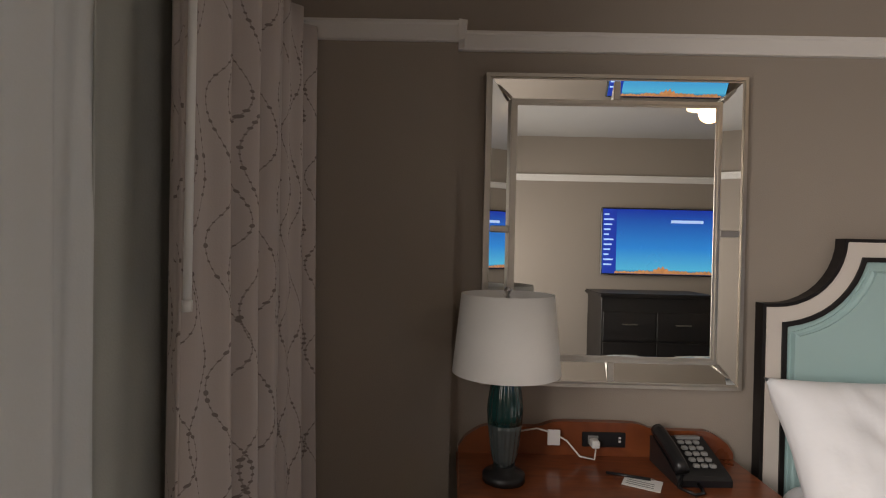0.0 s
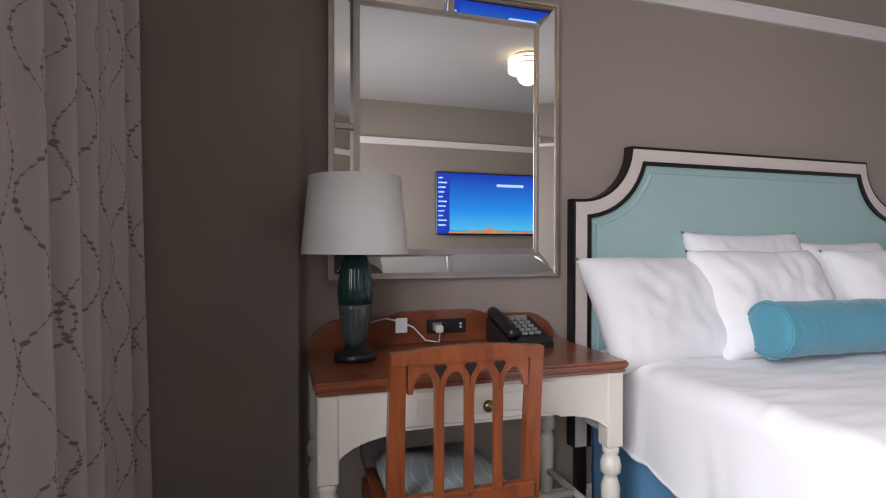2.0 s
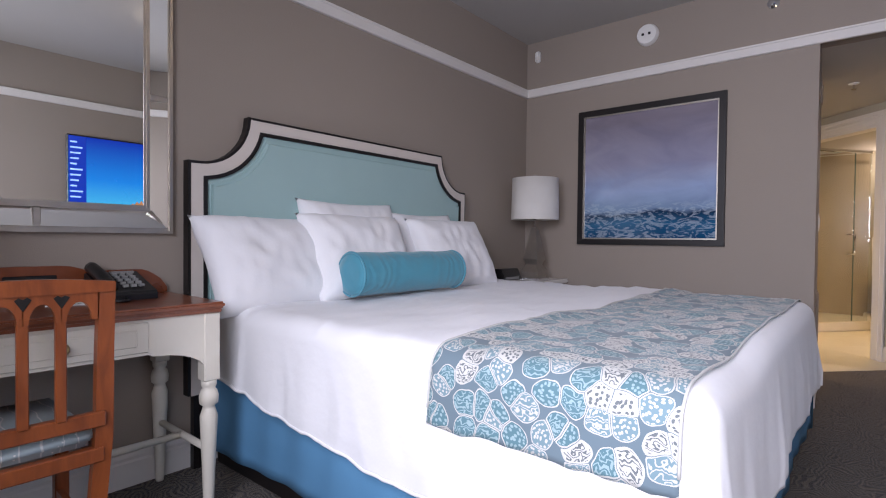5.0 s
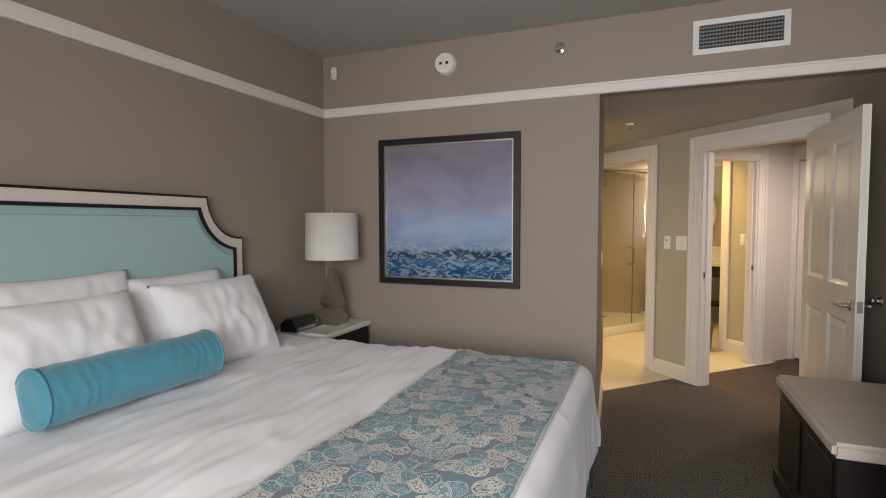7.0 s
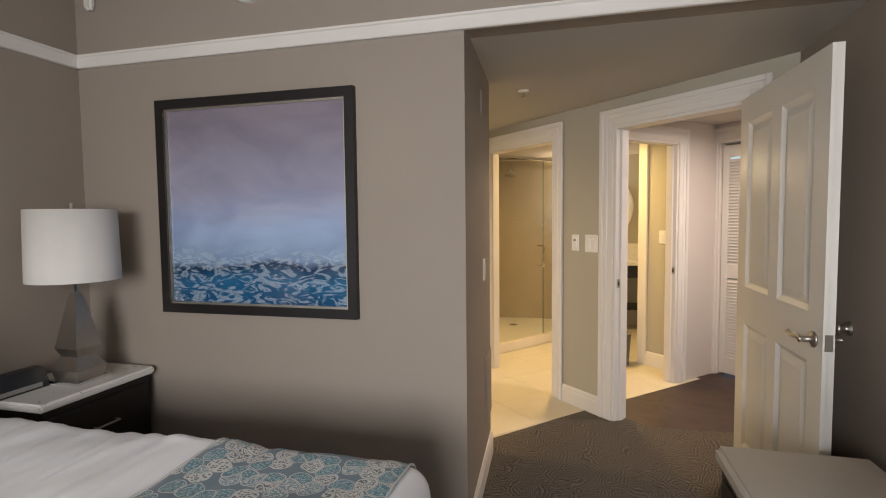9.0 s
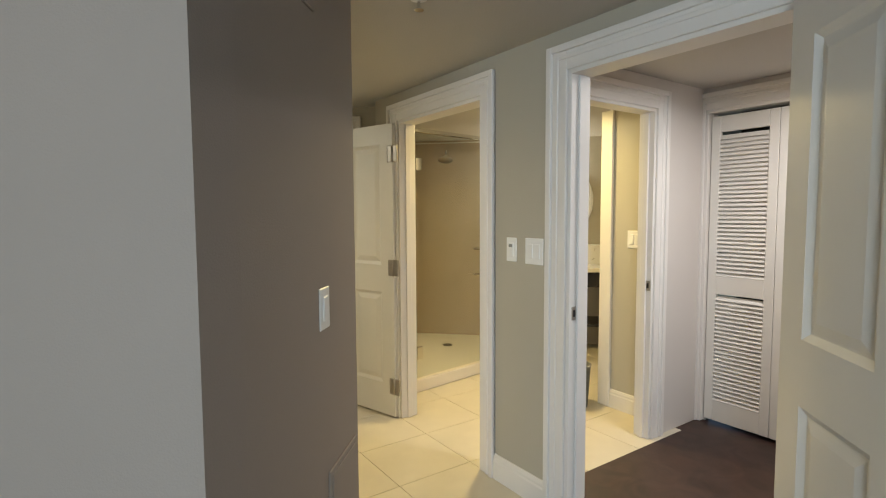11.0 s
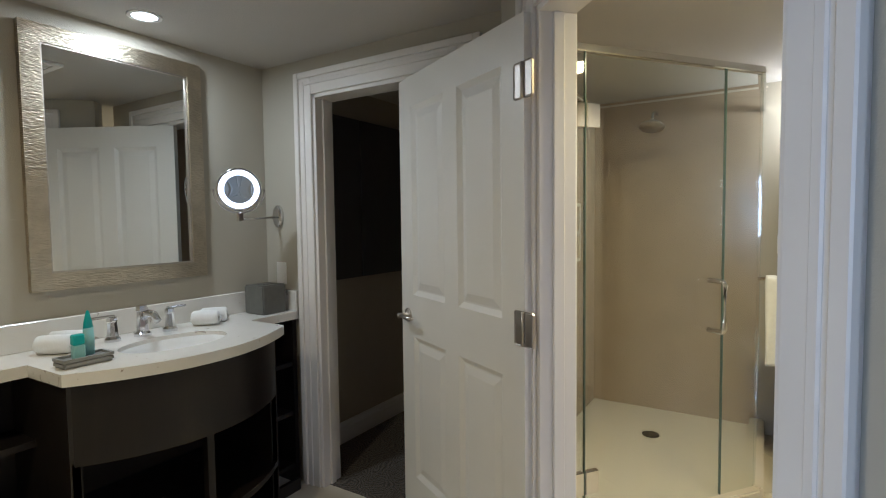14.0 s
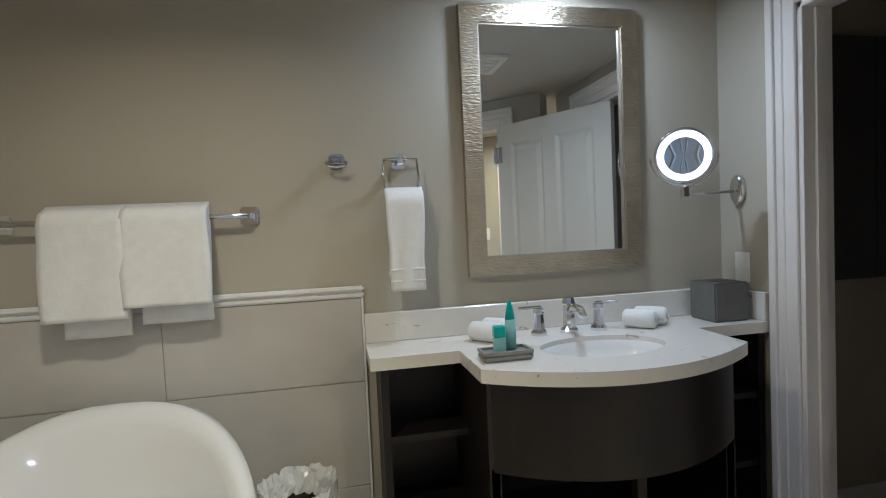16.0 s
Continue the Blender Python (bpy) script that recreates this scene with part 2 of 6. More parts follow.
def beaded_fabric(name, ground, ink):
    """Strands of round beads that wind up the cloth; the pattern lies on the cloth's own metres."""
    m = mat(name, ground, 0.85, sheen=0.15, bump=0.06, bump_scale=300)
    n, l = m.node_tree.nodes, m.node_tree.links
    tc = n.new("ShaderNodeTexCoord")
    sp = n.new("ShaderNodeSeparateXYZ")
    l.new(tc.outputs["UV"], sp.inputs[0])

    def op(kind, a, b=None, c=None):
        k = n.new("ShaderNodeMath")
        k.operation = kind
        for i, q in enumerate((a, b, c)):
            if q is None:
                continue
            if isinstance(q, (int, float)):
                k.inputs[i].default_value = q
            else:
                l.new(q, k.inputs[i])
        return k.outputs[0]
    x, y = sp.outputs[0], sp.outputs[1]
    out = None
    for pitch, wave, amp, ph in ((0.085, 0.34, 0.024, 0.0), (0.085, 0.27, -0.026, 1.7)):
        bend = op("MULTIPLY", op("SINE", op("MULTIPLY_ADD", y, 6.283 / wave, op("MULTIPLY_ADD", x, 9.0, ph))), amp)
        xs = op("DIVIDE", op("ADD", op("ADD", x, bend), ph * 0.02), pitch)
        dx = op("MULTIPLY", op("SUBTRACT", op("FRACT", xs), 0.5), pitch)
        step = 0.0145
        ys = op("DIVIDE", op("ADD", y, ph * 0.004), step)
        dy = op("MULTIPLY", op("SUBTRACT", op("FRACT", ys), 0.5), step)
        r = op("SQRT", op("ADD", op("MULTIPLY", dx, dx), op("MULTIPLY", dy, dy)))
        size = n.new("ShaderNodeTexWhiteNoise")
        size.noise_dimensions = "2D"
        cv = n.new("ShaderNodeCombineXYZ")
        l.new(op("FLOOR", xs), cv.inputs[0])
        l.new(op("FLOOR", ys), cv.inputs[1])
        l.new(cv.outputs[0], size.inputs["Vector"])
        beads = op("LESS_THAN", r, op("MULTIPLY_ADD", op("POWER", size.outputs["Value"], 2.5), 0.0034, 0.0018))
        thread = op("MULTIPLY", op("LESS_THAN", op("ABSOLUTE", dx), 0.0010), 0.55)
        both = op("MAXIMUM", beads, thread)
        out = both if out is None else op("MAXIMUM", out, both)
    ramped(m, out, [(0.0, ground), (1.0, ink)])
    return m


DRAPE = beaded_fabric("beaded_strand_drape", (0.50, 0.44, 0.41), (0.20, 0.165, 0.15))

# chair seat fabric
SEATF = print_fabric("scroll_seat_fabric", (0.30, 0.36, 0.37), (0.62, 0.62, 0.58), 60.0, (1, 1, 1))


# runner: medallions of shell and leaf motifs on grey blue
RUNNER = mat("medallion_runner_cloth", (0.2, 0.3, 0.35), 0.8, sheen=0.15)
n, l = RUNNER.node_tree.nodes, RUNNER.node_tree.links
tc = n.new("ShaderNodeTexCoord")
v = tc.outputs["UV"]
wob = node(RUNNER, "ShaderNodeTexNoise", v, Scale=16.0, Detail=1.0)
off = n.new("ShaderNodeVectorMath")
off.operation, off.inputs[1].default_value = "MULTIPLY_ADD", (0.03, 0.03, 0.0)
l.new(wob.outputs["Color"], off.inputs[0])
l.new(v, off.inputs[2])
v = off.outputs[0]
near = node(RUNNER, "ShaderNodeTexVoronoi", v, Scale=17.0, Randomness=0.9)
gap = node(RUNNER, "ShaderNodeTexVoronoi", v, Scale=17.0, Randomness=0.9)
gap.feature = "DISTANCE_TO_EDGE"
near.voronoi_dimensions = gap.voronoi_dimensions = "2D"


def rmath(kind, a, b):
    k = n.new("ShaderNodeMath")
    k.operation = kind
    for i, q in enumerate((a, b)):
        if isinstance(q, (int, float)):
            k.inputs[i].default_value = q
        else:
            l.new(q, k.inputs[i])
    return k


inset = rmath("SUBTRACT", 0.60, near.outputs["Distance"])
depth = rmath("SMOOTH_MIN", inset.outputs[0], gap.outputs["Distance"])
depth.inputs[2].default_value = 0.06
sep = n.new("ShaderNodeSeparateColor")
l.new(near.outputs["Color"], sep.inputs[0])
base, pale, blue, deep = (0.135, 0.19, 0.225), (0.55, 0.55, 0.52), (0.095, 0.20, 0.235), (0.14, 0.16, 0.17)
fill = ramped(RUNNER, sep.outputs[0], [(0.0, blue), (0.45, pale), (0.80, (0.17, 0.27, 0.31))], to=None, constant=True)
ink = ramped(RUNNER, sep.outputs[0], [(0.0, (0.30, 0.42, 0.45)), (0.45, deep), (0.80, pale)], to=None, constant=True)
leaf = node(RUNNER, "ShaderNodeTexWave", v, Scale=26.0, Distortion=14.0, Detail=1.0)
leaf.inputs["Detail Scale"].default_value = 2.2
seed = node(RUNNER, "ShaderNodeTexVoronoi", v, Scale=95.0, Randomness=0.7)
seed.voronoi_dimensions = "2D"
m1 = rmath("GREATER_THAN", leaf.outputs["Fac"], 0.66)
m2 = rmath("LESS_THAN", seed.outputs["Distance"], 0.33)
kind = rmath("GREATER_THAN", sep.outputs[1], 0.5)
pickm = n.new("ShaderNodeMix")
l.new(kind.outputs[0], pickm.inputs[0])
l.new(m1.outputs[0], pickm.inputs[2])
l.new(m2.outputs[0], pickm.inputs[3])
inner = rmath("GREATER_THAN", depth.outputs[0], 0.085)
motif = rmath("MULTIPLY", pickm.outputs[0], inner.outputs[0])


def rmix(fac, a, b):
    k = n.new("ShaderNodeMix")
    k.data_type = "RGBA"
    l.new(fac, k.inputs[0])
    for i, q in ((6, a), (7, b)):
        if isinstance(q, tuple):
            k.inputs[i].default_value = (*q, 1)
        else:
            l.new(q, k.inputs[i])
    return k.outputs[2]


face = rmix(motif.outputs[0], fill, ink)
ringed = rmix(rmath("GREATER_THAN", depth.outputs[0], 0.058).outputs[0], pale, face)
l.new(rmix(rmath("GREATER_THAN", depth.outputs[0], 0.012).outputs[0], base, ringed), n["Principled BSDF"].inputs["Base Color"])

# painting of sea and cloudy sky: bands by height, broken by noise
SEA = mat("seascape_print", (0.4, 0.4, 0.45), 0.08, coat=0.6)
tc = SEA.node_tree.nodes.new("ShaderNodeTexCoord")
sp = SEA.node_tree.nodes.new("ShaderNodeSeparateXYZ")
SEA.node_tree.links.new(tc.outputs["UV"], sp.inputs[0])
v = coords(SEA, (1, 0.8, 2.2))
nz = node(SEA, "ShaderNodeTexNoise", v, Scale=3.5, Detail=9.0, Distortion=0.6)
ad = SEA.node_tree.nodes.new("ShaderNodeMath")
ad.operation = "MULTIPLY_ADD"
ad.inputs[1].default_value = 0.15
SEA.node_tree.links.new(nz.outputs["Fac"], ad.inputs[0])
SEA.node_tree.links.new(sp.outputs[1], ad.inputs[2])
sky_c = ramped(SEA, ad.outputs[0], [(0.05, (0.008, 0.06, 0.15)), (0.18, (0.02, 0.13, 0.27)), (0.27, (0.010, 0.035, 0.09)), (0.31, (0.24, 0.35, 0.52)),
                                    (0.46, (0.36, 0.46, 0.68)), (0.66, (0.36, 0.36, 0.48)), (1.0, (0.27, 0.24, 0.29))], to=None)
v2 = coords(SEA, (1, 1.2, 3.0))
nz2 = node(SEA, "ShaderNodeTexNoise", v2, Scale=8.0, Detail=12.0, Distortion=2.4)
foam = ramped(SEA, nz2.outputs["Fac"], [(0.0, (0, 0, 0)), (0.48, (0, 0, 0)), (0.60, (0.55, 0.55, 0.55)), (0.70, (0.15, 0.15, 0.15))], to=None)
low = ramped(SEA, ad.outputs[0], [(0.0, (1, 1, 1)), (0.30, (1, 1, 1)), (0.38, (0, 0, 0))], to=None)
mm = SEA.node_tree.nodes.new("ShaderNodeMath")
mm.operation = "MULTIPLY"
SEA.node_tree.links.new(foam, mm.inputs[0])
SEA.node_tree.links.new(low, mm.inputs[1])
k = SEA.node_tree.nodes.new("ShaderNodeMix")
k.data_type = "RGBA"
SEA.node_tree.links.new(mm.outputs[0], k.inputs[0])
cl = node(SEA, "ShaderNodeTexNoise", coords(SEA, (1, 0.7, 1.6)), Scale=3.0, Detail=6.0, Distortion=0.8)
cm = SEA.node_tree.nodes.new("ShaderNodeMix")
cm.data_type, cm.blend_type = "RGBA", "MULTIPLY"
cm.inputs[0].default_value = 0.8
SEA.node_tree.links.new(sky_c, cm.inputs[6])
SEA.node_tree.links.new(ramped(SEA, cl.outputs["Fac"], [(0.35, (0.72, 0.72, 0.78)), (0.65, (1.0, 1.0, 1.0))], to=None), cm.inputs[7])
SEA.node_tree.links.new(cm.outputs[2], k.inputs[6])
k.inputs[7].default_value = (0.50, 0.60, 0.70, 1)
SEA.node_tree.links.new(k.outputs[2], SEA.node_tree.nodes["Principled BSDF"].inputs["Base Color"])

# television picture: blue sky over a warm skyline
TVS = mat("tv_picture", (0.01, 0.01, 0.02), 0.15)
tc = TVS.node_tree.nodes.new("ShaderNodeTexCoord")
sp = TVS.node_tree.nodes.new("ShaderNodeSeparateXYZ")
TVS.node_tree.links.new(tc.outputs["UV"], sp.inputs[0])
ramped(TVS, sp.outputs[1], [(0.0, (0.012, 0.05, 0.2)), (0.07, (0.06, 0.5, 0.85)), (0.4, (0.01, 0.26, 0.8)), (1.0, (0.005, 0.035, 0.42))], "Emission Color")
TVS.node_tree.nodes["Principled BSDF"].inputs["Emission Strength"].default_value = 1.0
TVORANGE = mat("tv_skyline_glow", (0.55, 0.25, 0.10), 0.4, var=0.3, scale=30, emit=0.6)
TVTEXT = mat("tv_text_glow", (0.35, 0.55, 0.95), 0.4, var=0.0, emit=0.9)
TVBAR = mat("tv_menu_band", (0.006, 0.03, 0.30), 0.4, var=0.0, emit=1.0)
GLASSTEAL = mat("teal_lamp_glass", (0.006, 0.045, 0.042), 0.08, var=0.1, coat=0.5)
GLASSCLR = mat("smoky_clear_lamp_glass", (0.055, 0.07, 0.07), 0.06, var=0.1, coat=0.6)


# ---- mesh helpers ----
def box(bm, x0, y0, z0, x1, y1, z1, bevel=0.0, seg=1):
    r = bmesh.ops.create_cube(bm, size=1)
    bmesh.ops.scale(bm, vec=(abs(x1 - x0), abs(y1 - y0), abs(z1 - z0)), verts=r["verts"])
    bmesh.ops.translate(bm, vec=((x0 + x1) / 2, (y0 + y1) / 2, (z0 + z1) / 2), verts=r["verts"])
    if bevel:
        es = list({e for v in r["verts"] for e in v.link_edges})
        bmesh.ops.bevel(bm, geom=es, offset=bevel, segments=seg, affect="EDGES")
    return bm


def boxes(*rows, bevel=0.0, seg=1):
    bm = bmesh.new()
    for r in rows:
        box(bm, *r, bevel=bevel, seg=seg)
    return bm


def lathe(profile, at=(0, 0, 0), seg=28, sx=1.0, sy=1.0, cap=True):
    """Turned shape from (radius, z) rows."""
    bm = bmesh.new()
    rings = []
    for r, z in profile:
        rings.append([bm.verts.new((at[0] + sx * max(r, 1e-4) * math.cos(a), at[1] + sy * max(r, 1e-4) * math.sin(a), at[2] + z))
                      for a in (2 * math.pi * i / seg for i in range(seg))])
    for a, b in zip(rings, rings[1:]):
        for i in range(seg):
            bm.faces.new((a[i], a[(i + 1) % seg], b[(i + 1) % seg], b[i]))
    if cap:
        bm.faces.new(list(reversed(rings[0])))
        bm.faces.new(rings[-1])
    bmesh.ops.recalc_face_normals(bm, faces=bm.faces)
    return bm


def tube(points, r, seg=10, bm=None):
    bm = bm or bmesh.new()
    pts = [Vector(p) for p in points]
    rings = []
    for i, p in enumerate(pts):
        d = (pts[min(i + 1, len(pts) - 1)] - pts[max(i - 1, 0)]).normalized()
        q = d.to_track_quat("Z", "Y")
        rings.append([bm.verts.new(p + q @ Vector((r * math.cos(a), r * math.sin(a), 0))) for a in (2 * math.pi * k / seg for k in range(seg))])
    for a, b in zip(rings, rings[1:]):
        for i in range(seg):
            bm.faces.new((a[i], a[(i + 1) % seg], b[(i + 1) % seg], b[i]))
    bm.faces.new(list(reversed(rings[0])))
    bm.faces.new(rings[-1])
    return bm


def arc(c, r, a0, a1, n, plane="xz"):
    out = []
    for i in range(n + 1):
        a = radians(a0 + (a1 - a0) * i / n)
        u, w = r * math.cos(a), r * math.sin(a)
        out.append((c[0] + u, c[1], c[2] + w) if plane == "xz" else (c[0] + u, c[1] + w, c[2]) if plane == "xy" else (c[0], c[1] + u, c[2] + w))
    return out


def prism(pts, a, b, plane="xz", bm=None):
    """A plate from an outline in the plane, between a and b on the third axis."""
    bm = bm or bmesh.new()

    def at(p, d):
        return (p[0], d, p[1]) if plane == "xz" else (p[0], p[1], d) if plane == "xy" else (d, p[0], p[1])
    f = [bm.verts.new(at(p, a)) for p in pts]
    k = [bm.verts.new(at(p, b)) for p in pts]
    bm.faces.new(f)
    bm.faces.new(list(reversed(k)))
    for i in range(len(pts)):
        j = (i + 1) % len(pts)
        bm.faces.new((f[j], f[i], k[i], k[j]))
    bmesh.ops.recalc_face_normals(bm, faces=bm.faces)
    return bm


def ringplate(outer, inner, a, b, plane="xz"):
    """A frame between two outlines with the same number of points."""
    bm = bmesh.new()

    def at(p, d):
        return (p[0], d, p[1]) if plane == "xz" else (p[0], p[1], d) if plane == "xy" else (d, p[0], p[1])
    o1, o2 = [bm.verts.new(at(p, a)) for p in outer], [bm.verts.new(at(p, b)) for p in outer]
    i1, i2 = [bm.verts.new(at(p, a)) for p in inner], [bm.verts.new(at(p, b)) for p in inner]
    for i in range(len(outer)):
        j = (i + 1) % len(outer)
        for q in ((o1[i], o1[j], i1[j], i1[i]), (o2[j], o2[i], i2[i], i2[j]), (o1[j], o1[i], o2[i], o2[j]), (i1[i], i1[j], i2[j], i2[i])):
            bm.faces.new(q)
    bmesh.ops.recalc_face_normals(bm, faces=bm.faces)
    return bm


def sheet(fn, nu, nv, uv=None):
    """A cloth of nu by nv quads; fn(u, v) gives the place, uv(u, v) the pattern's place."""
    bm = bmesh.new()
    g = [[bm.verts.new(fn(i / nu, j / nv)) for j in range(nv + 1)] for i in range(nu + 1)]
    lay = bm.loops.layers.uv.new("UVMap") if uv else None
    for i in range(nu):
        for j in range(nv):
            f = bm.faces.new((g[i][j], g[i + 1][j], g[i + 1][j + 1], g[i][j + 1]))
            if uv:
                for lp, (a, b) in zip(f.loops, ((i, j), (i + 1, j), (i + 1, j + 1), (i, j + 1))):
                    lp[lay].uv = uv(a / nu, b / nv)
    return bm


def smooth(ob, on=True):
    for p in ob.data.polygons:
        p.use_smooth = on
    return ob


def part(name, bm, material, parent=None, label="", shade=False, thick=0.0):
    me = bpy.data.meshes.new(name)
    bm.to_mesh(me)
    bm.free()
    me.materials.append(material)
    ob = new(name, me)
    if parent is not None:
        ob.parent = parent
    if label:
        tagged(ob, label)
    if shade:
        smooth(ob)
    if thick:
        m = ob.modifiers.new("thickness", "SOLIDIFY")
        m.thickness = thick
    return ob


def thing(name, label, category, at=(0, 0, 0), group="", m=None):
    ob = new(name)
    ob.empty_display_size = 0.1
    ob.matrix_world = m if m is not None else Matrix.Translation(at)
    return tagged(ob, label, category, group)


def setting(name, bm, material, label, category, m=None):
    ob = part(name, bm, material)
    if m is not None:
        ob.matrix_world = m
    return tagged(ob, label, category, kind="structure")


def wall_bm(a, b, y0, y1, z1, openings=(), z0=0.0):
    """A wall along local x with openings (x0, x1, z0, z1) cut through."""
    bm = bmesh.new()
    x = a
    for o0, o1, oz0, oz1 in sorted(openings):
        if o0 > x:
            box(bm, x, y0, z0, o0, y1, z1)
        if oz0 > z0:
            box(bm, o0, y0, z0, o1, y1, oz0)
        if oz1 < z1:
            box(bm, o0, y0, oz1, o1, y1, z1)
        x = o1
    if x < b:
        box(bm, x, y0, z0, b, y1, z1)
    return bm


def turned_y(bm):
    """Turn a local-x wall so that it runs along y: (x, y) -> (y, x)."""
    for v in bm.verts:
        v.co.x, v.co.y = v.co.y, v.co.x
    bmesh.ops.reverse_faces(bm, faces=bm.faces)
    return bm


# ---- structure ----
setting("floor_bedroom", boxes((-0.6, -1.6, -0.1, 4.22, 2.4, 0.0)), CARPET, "taupe carpet with meandering pale lines", "carpet")
# carpet of the passage, cut along the slanted tile edge
setting("floor_passage", prism([(4.22, -1.6), (5.75, -1.6), (5.70, -0.78), (6.02, -0.46), (5.30, 0.21), (4.22, 0.21)], -0.1, 0.0, "xy"), CARPET,
        "taupe carpet running to the tiled dressing area", "carpet")
setting("floor_dressing", prism([(4.3, 0.215), (5.305, 0.215), (6.025, -0.455), (6.2, -0.3), (6.5, -0.7), (7.2, -1.4), (9.3, -1.4), (9.3, 2.5), (4.3, 2.5)], -0.1, -0.006, "xy"),
        GROUT, "cream tiled bathroom floor", "floor")
setting("floor_hall", boxes((2.2, -1.75, -0.1, 3.97, -0.06, -0.002)), BROWNF, "dark brown hall floor", "floor", MW)

setting("floor_slab", boxes((-0.6, -4.6, -0.3, 9.4, 2.6, -0.101)), GROUT, "plain slab below the floors", "floor")
setting("wall_north", boxes((-0.5, Y_HEAD, 0, X_PIC + 0.13, Y_HEAD + 0.15, Z_CEIL)), WALL, "taupe painted wall behind the bed", "wall")
setting("wall_pilaster", boxes((X_WIN, 2.06, 0, 0.352, Y_HEAD, Z_CEIL)), WALL, "shallow taupe wall projection beside the desk", "wall")
setting("wall_picture", boxes((X_PIC, 0.15, 0, X_PIC + 0.13, Y_HEAD, Z_CEIL)), WALL, "taupe wall that carries the seascape", "wall")
setting("wall_return", prism([(X_PIC + 0.13, 0.15), (5.11, 0.195), (5.11, 0.32), (X_PIC + 0.13, 0.32)], 0, Z_LOW, "xy"), WALL, "taupe wall end beside the dressing area", "wall")
setting("wall_header", boxes((X_PIC, Y_SOUTH, Z_LOW, X_PIC + 0.13, 0.15, Z_CEIL)), WALL, "taupe wall strip above the passage", "wall")
setting("wall_south", boxes((-0.5, Y_SOUTH - 0.15, 0, 5.05, Y_SOUTH, Z_CEIL)), WALL, "taupe painted wall behind the television", "wall")
setting("wall_window", turned_y(wall_bm(-1.5, 2.3, -0.45, X_WIN, Z_CEIL, [(-1.15, 0.98, 0.25, 2.3)])), WALL, "taupe wall with a wide window opening", "wall")
setting("ceiling_bedroom", boxes((-0.5, -1.5, Z_CEIL, 4.36, 2.3, Z_CEIL + 0.1)), CEIL, "flat off-white ceiling", "ceiling")
setting("ceiling_low", boxes((4.352, -4.6, Z_LOW, 9.4, 2.5, Z_LOW + 0.1)), CEIL, "low off-white ceiling", "ceiling")
setting("wall_vanity", boxes((4.36, Y_VAN, 0, 7.3, Y_VAN + 0.12, Z_LOW)), WALL_DRESS, "olive taupe wall behind the vanity", "wall")
setting("wall_tub_side", boxes((4.352, 0.32, 0, 4.40, Y_VAN, Z_LOW)), WALL_DRESS, "olive taupe side wall beside the bathtub", "wall")
TOPZ = 2.0                 # head of every doorway
CL0, CL1 = 0.98, 1.82
setting("wall_closet", turned_y(wall_bm(0.62, Y_VAN, X_CLOS, X_CLOS + 0.12, Z_LOW, [(CL0, CL1, 0, TOPZ)])), WALL_DRESS, "olive taupe wall with the closet doorway", "wall")
S0, S1 = 4.275, 5.15      # shower room doorway on the slanted wall
E0, E1 = 2.80, 3.69       # hall doorway on the slanted wall
setting("wall_slant", wall_bm(2.2, 5.46, -0.12, 0.0, Z_LOW, [(E0, E1, 0, TOPZ), (S0, S1, 0, TOPZ)]), WALL_DRESS,
        "slanted olive taupe wall with two doorways", "wall", MW)
# hall behind the slanted wall
H0, H1 = -1.08, -0.20
setting("wall_hall_side", turned_y(wall_bm(-1.6, -0.12, 3.97, 4.07, Z_LOW, [(H0, H1, 0, TOPZ)])), HALLW, "pale hall wall with a doorway to the bathroom", "wall", MW)
L0, L1 = 2.60, 3.955
setting("wall_hall_back", wall_bm(2.2, 3.97, -1.72, -1.60, Z_LOW, [(L0, L1, 0, 2.04)]), HALLW, "hall wall with louvred closet doors", "wall", MW)
setting("wall_hall_west", boxes((2.1, -1.72, 0, 2.2, 0, Z_LOW)), WALL, "plain end wall of the hall", "wall", MW)
# back wall coloured near black to paint the shade behind the slats
setting("wall_louvre_recess", boxes((2.4, -2.2, 0, 3.97, -2.1, Z_LOW)), SLATE, "louvred closet back wall, coloured dark for shade", "wall", MW)
# shower room
setting("wall_bath_far", boxes((4.07, -1.45, 0, 4.46, -1.33, Z_LOW)), WALL_DRESS, "olive taupe wall beyond the bathroom doorway", "wall", MW)
setting("wall_bath_south", boxes((7.2, -1.52, 0, 9.3, -1.40, Z_LOW)), WALL_DRESS, "plain bathroom wall", "wall")
setting("wall_bath_north", boxes((X_CLOS + 0.12, 0.95, 0, 9.2, 1.02, Z_LOW)), SHTILE, "tan panelled shower wall", "wall")
setting("wall_bath_east", boxes((9.06, -1.4, 0, 9.2, -0.075, Z_LOW)), WALL_DRESS, "olive taupe wall behind the second vanity", "wall")
setting("wall_shower_back", boxes((9.06, -0.075, 0, 9.2, 0.95, Z_LOW)), SHTILE, "tan panelled shower back wall", "wall")
# closet
setting("wall_closet_back", boxes((X_CLOS + 0.12, 2.10, 0, 9.2, 2.2, Z_LOW)), CLOSETW, "dim closet side wall", "wall")
setting("wall_closet_end", boxes((9.0, 1.02, 0, 9.1, 2.1, Z_LOW)), CLOSETW, "dim closet end wall", "wall")
setting("floor_closet", boxes((X_CLOS + 0.04, 1.02, -0.01, 9.2, 2.2, 0.004)), CARPET, "taupe closet carpet", "carpet")
for i, x in enumerate((7.31, 7.81, 8.31)):
    setting("closet_panel", boxes((x, 2.065, 1.02, x + 0.49, 2.098, 2.0), bevel=0.003), SLATE, "dark grey panel on the closet wall", "wall panel")

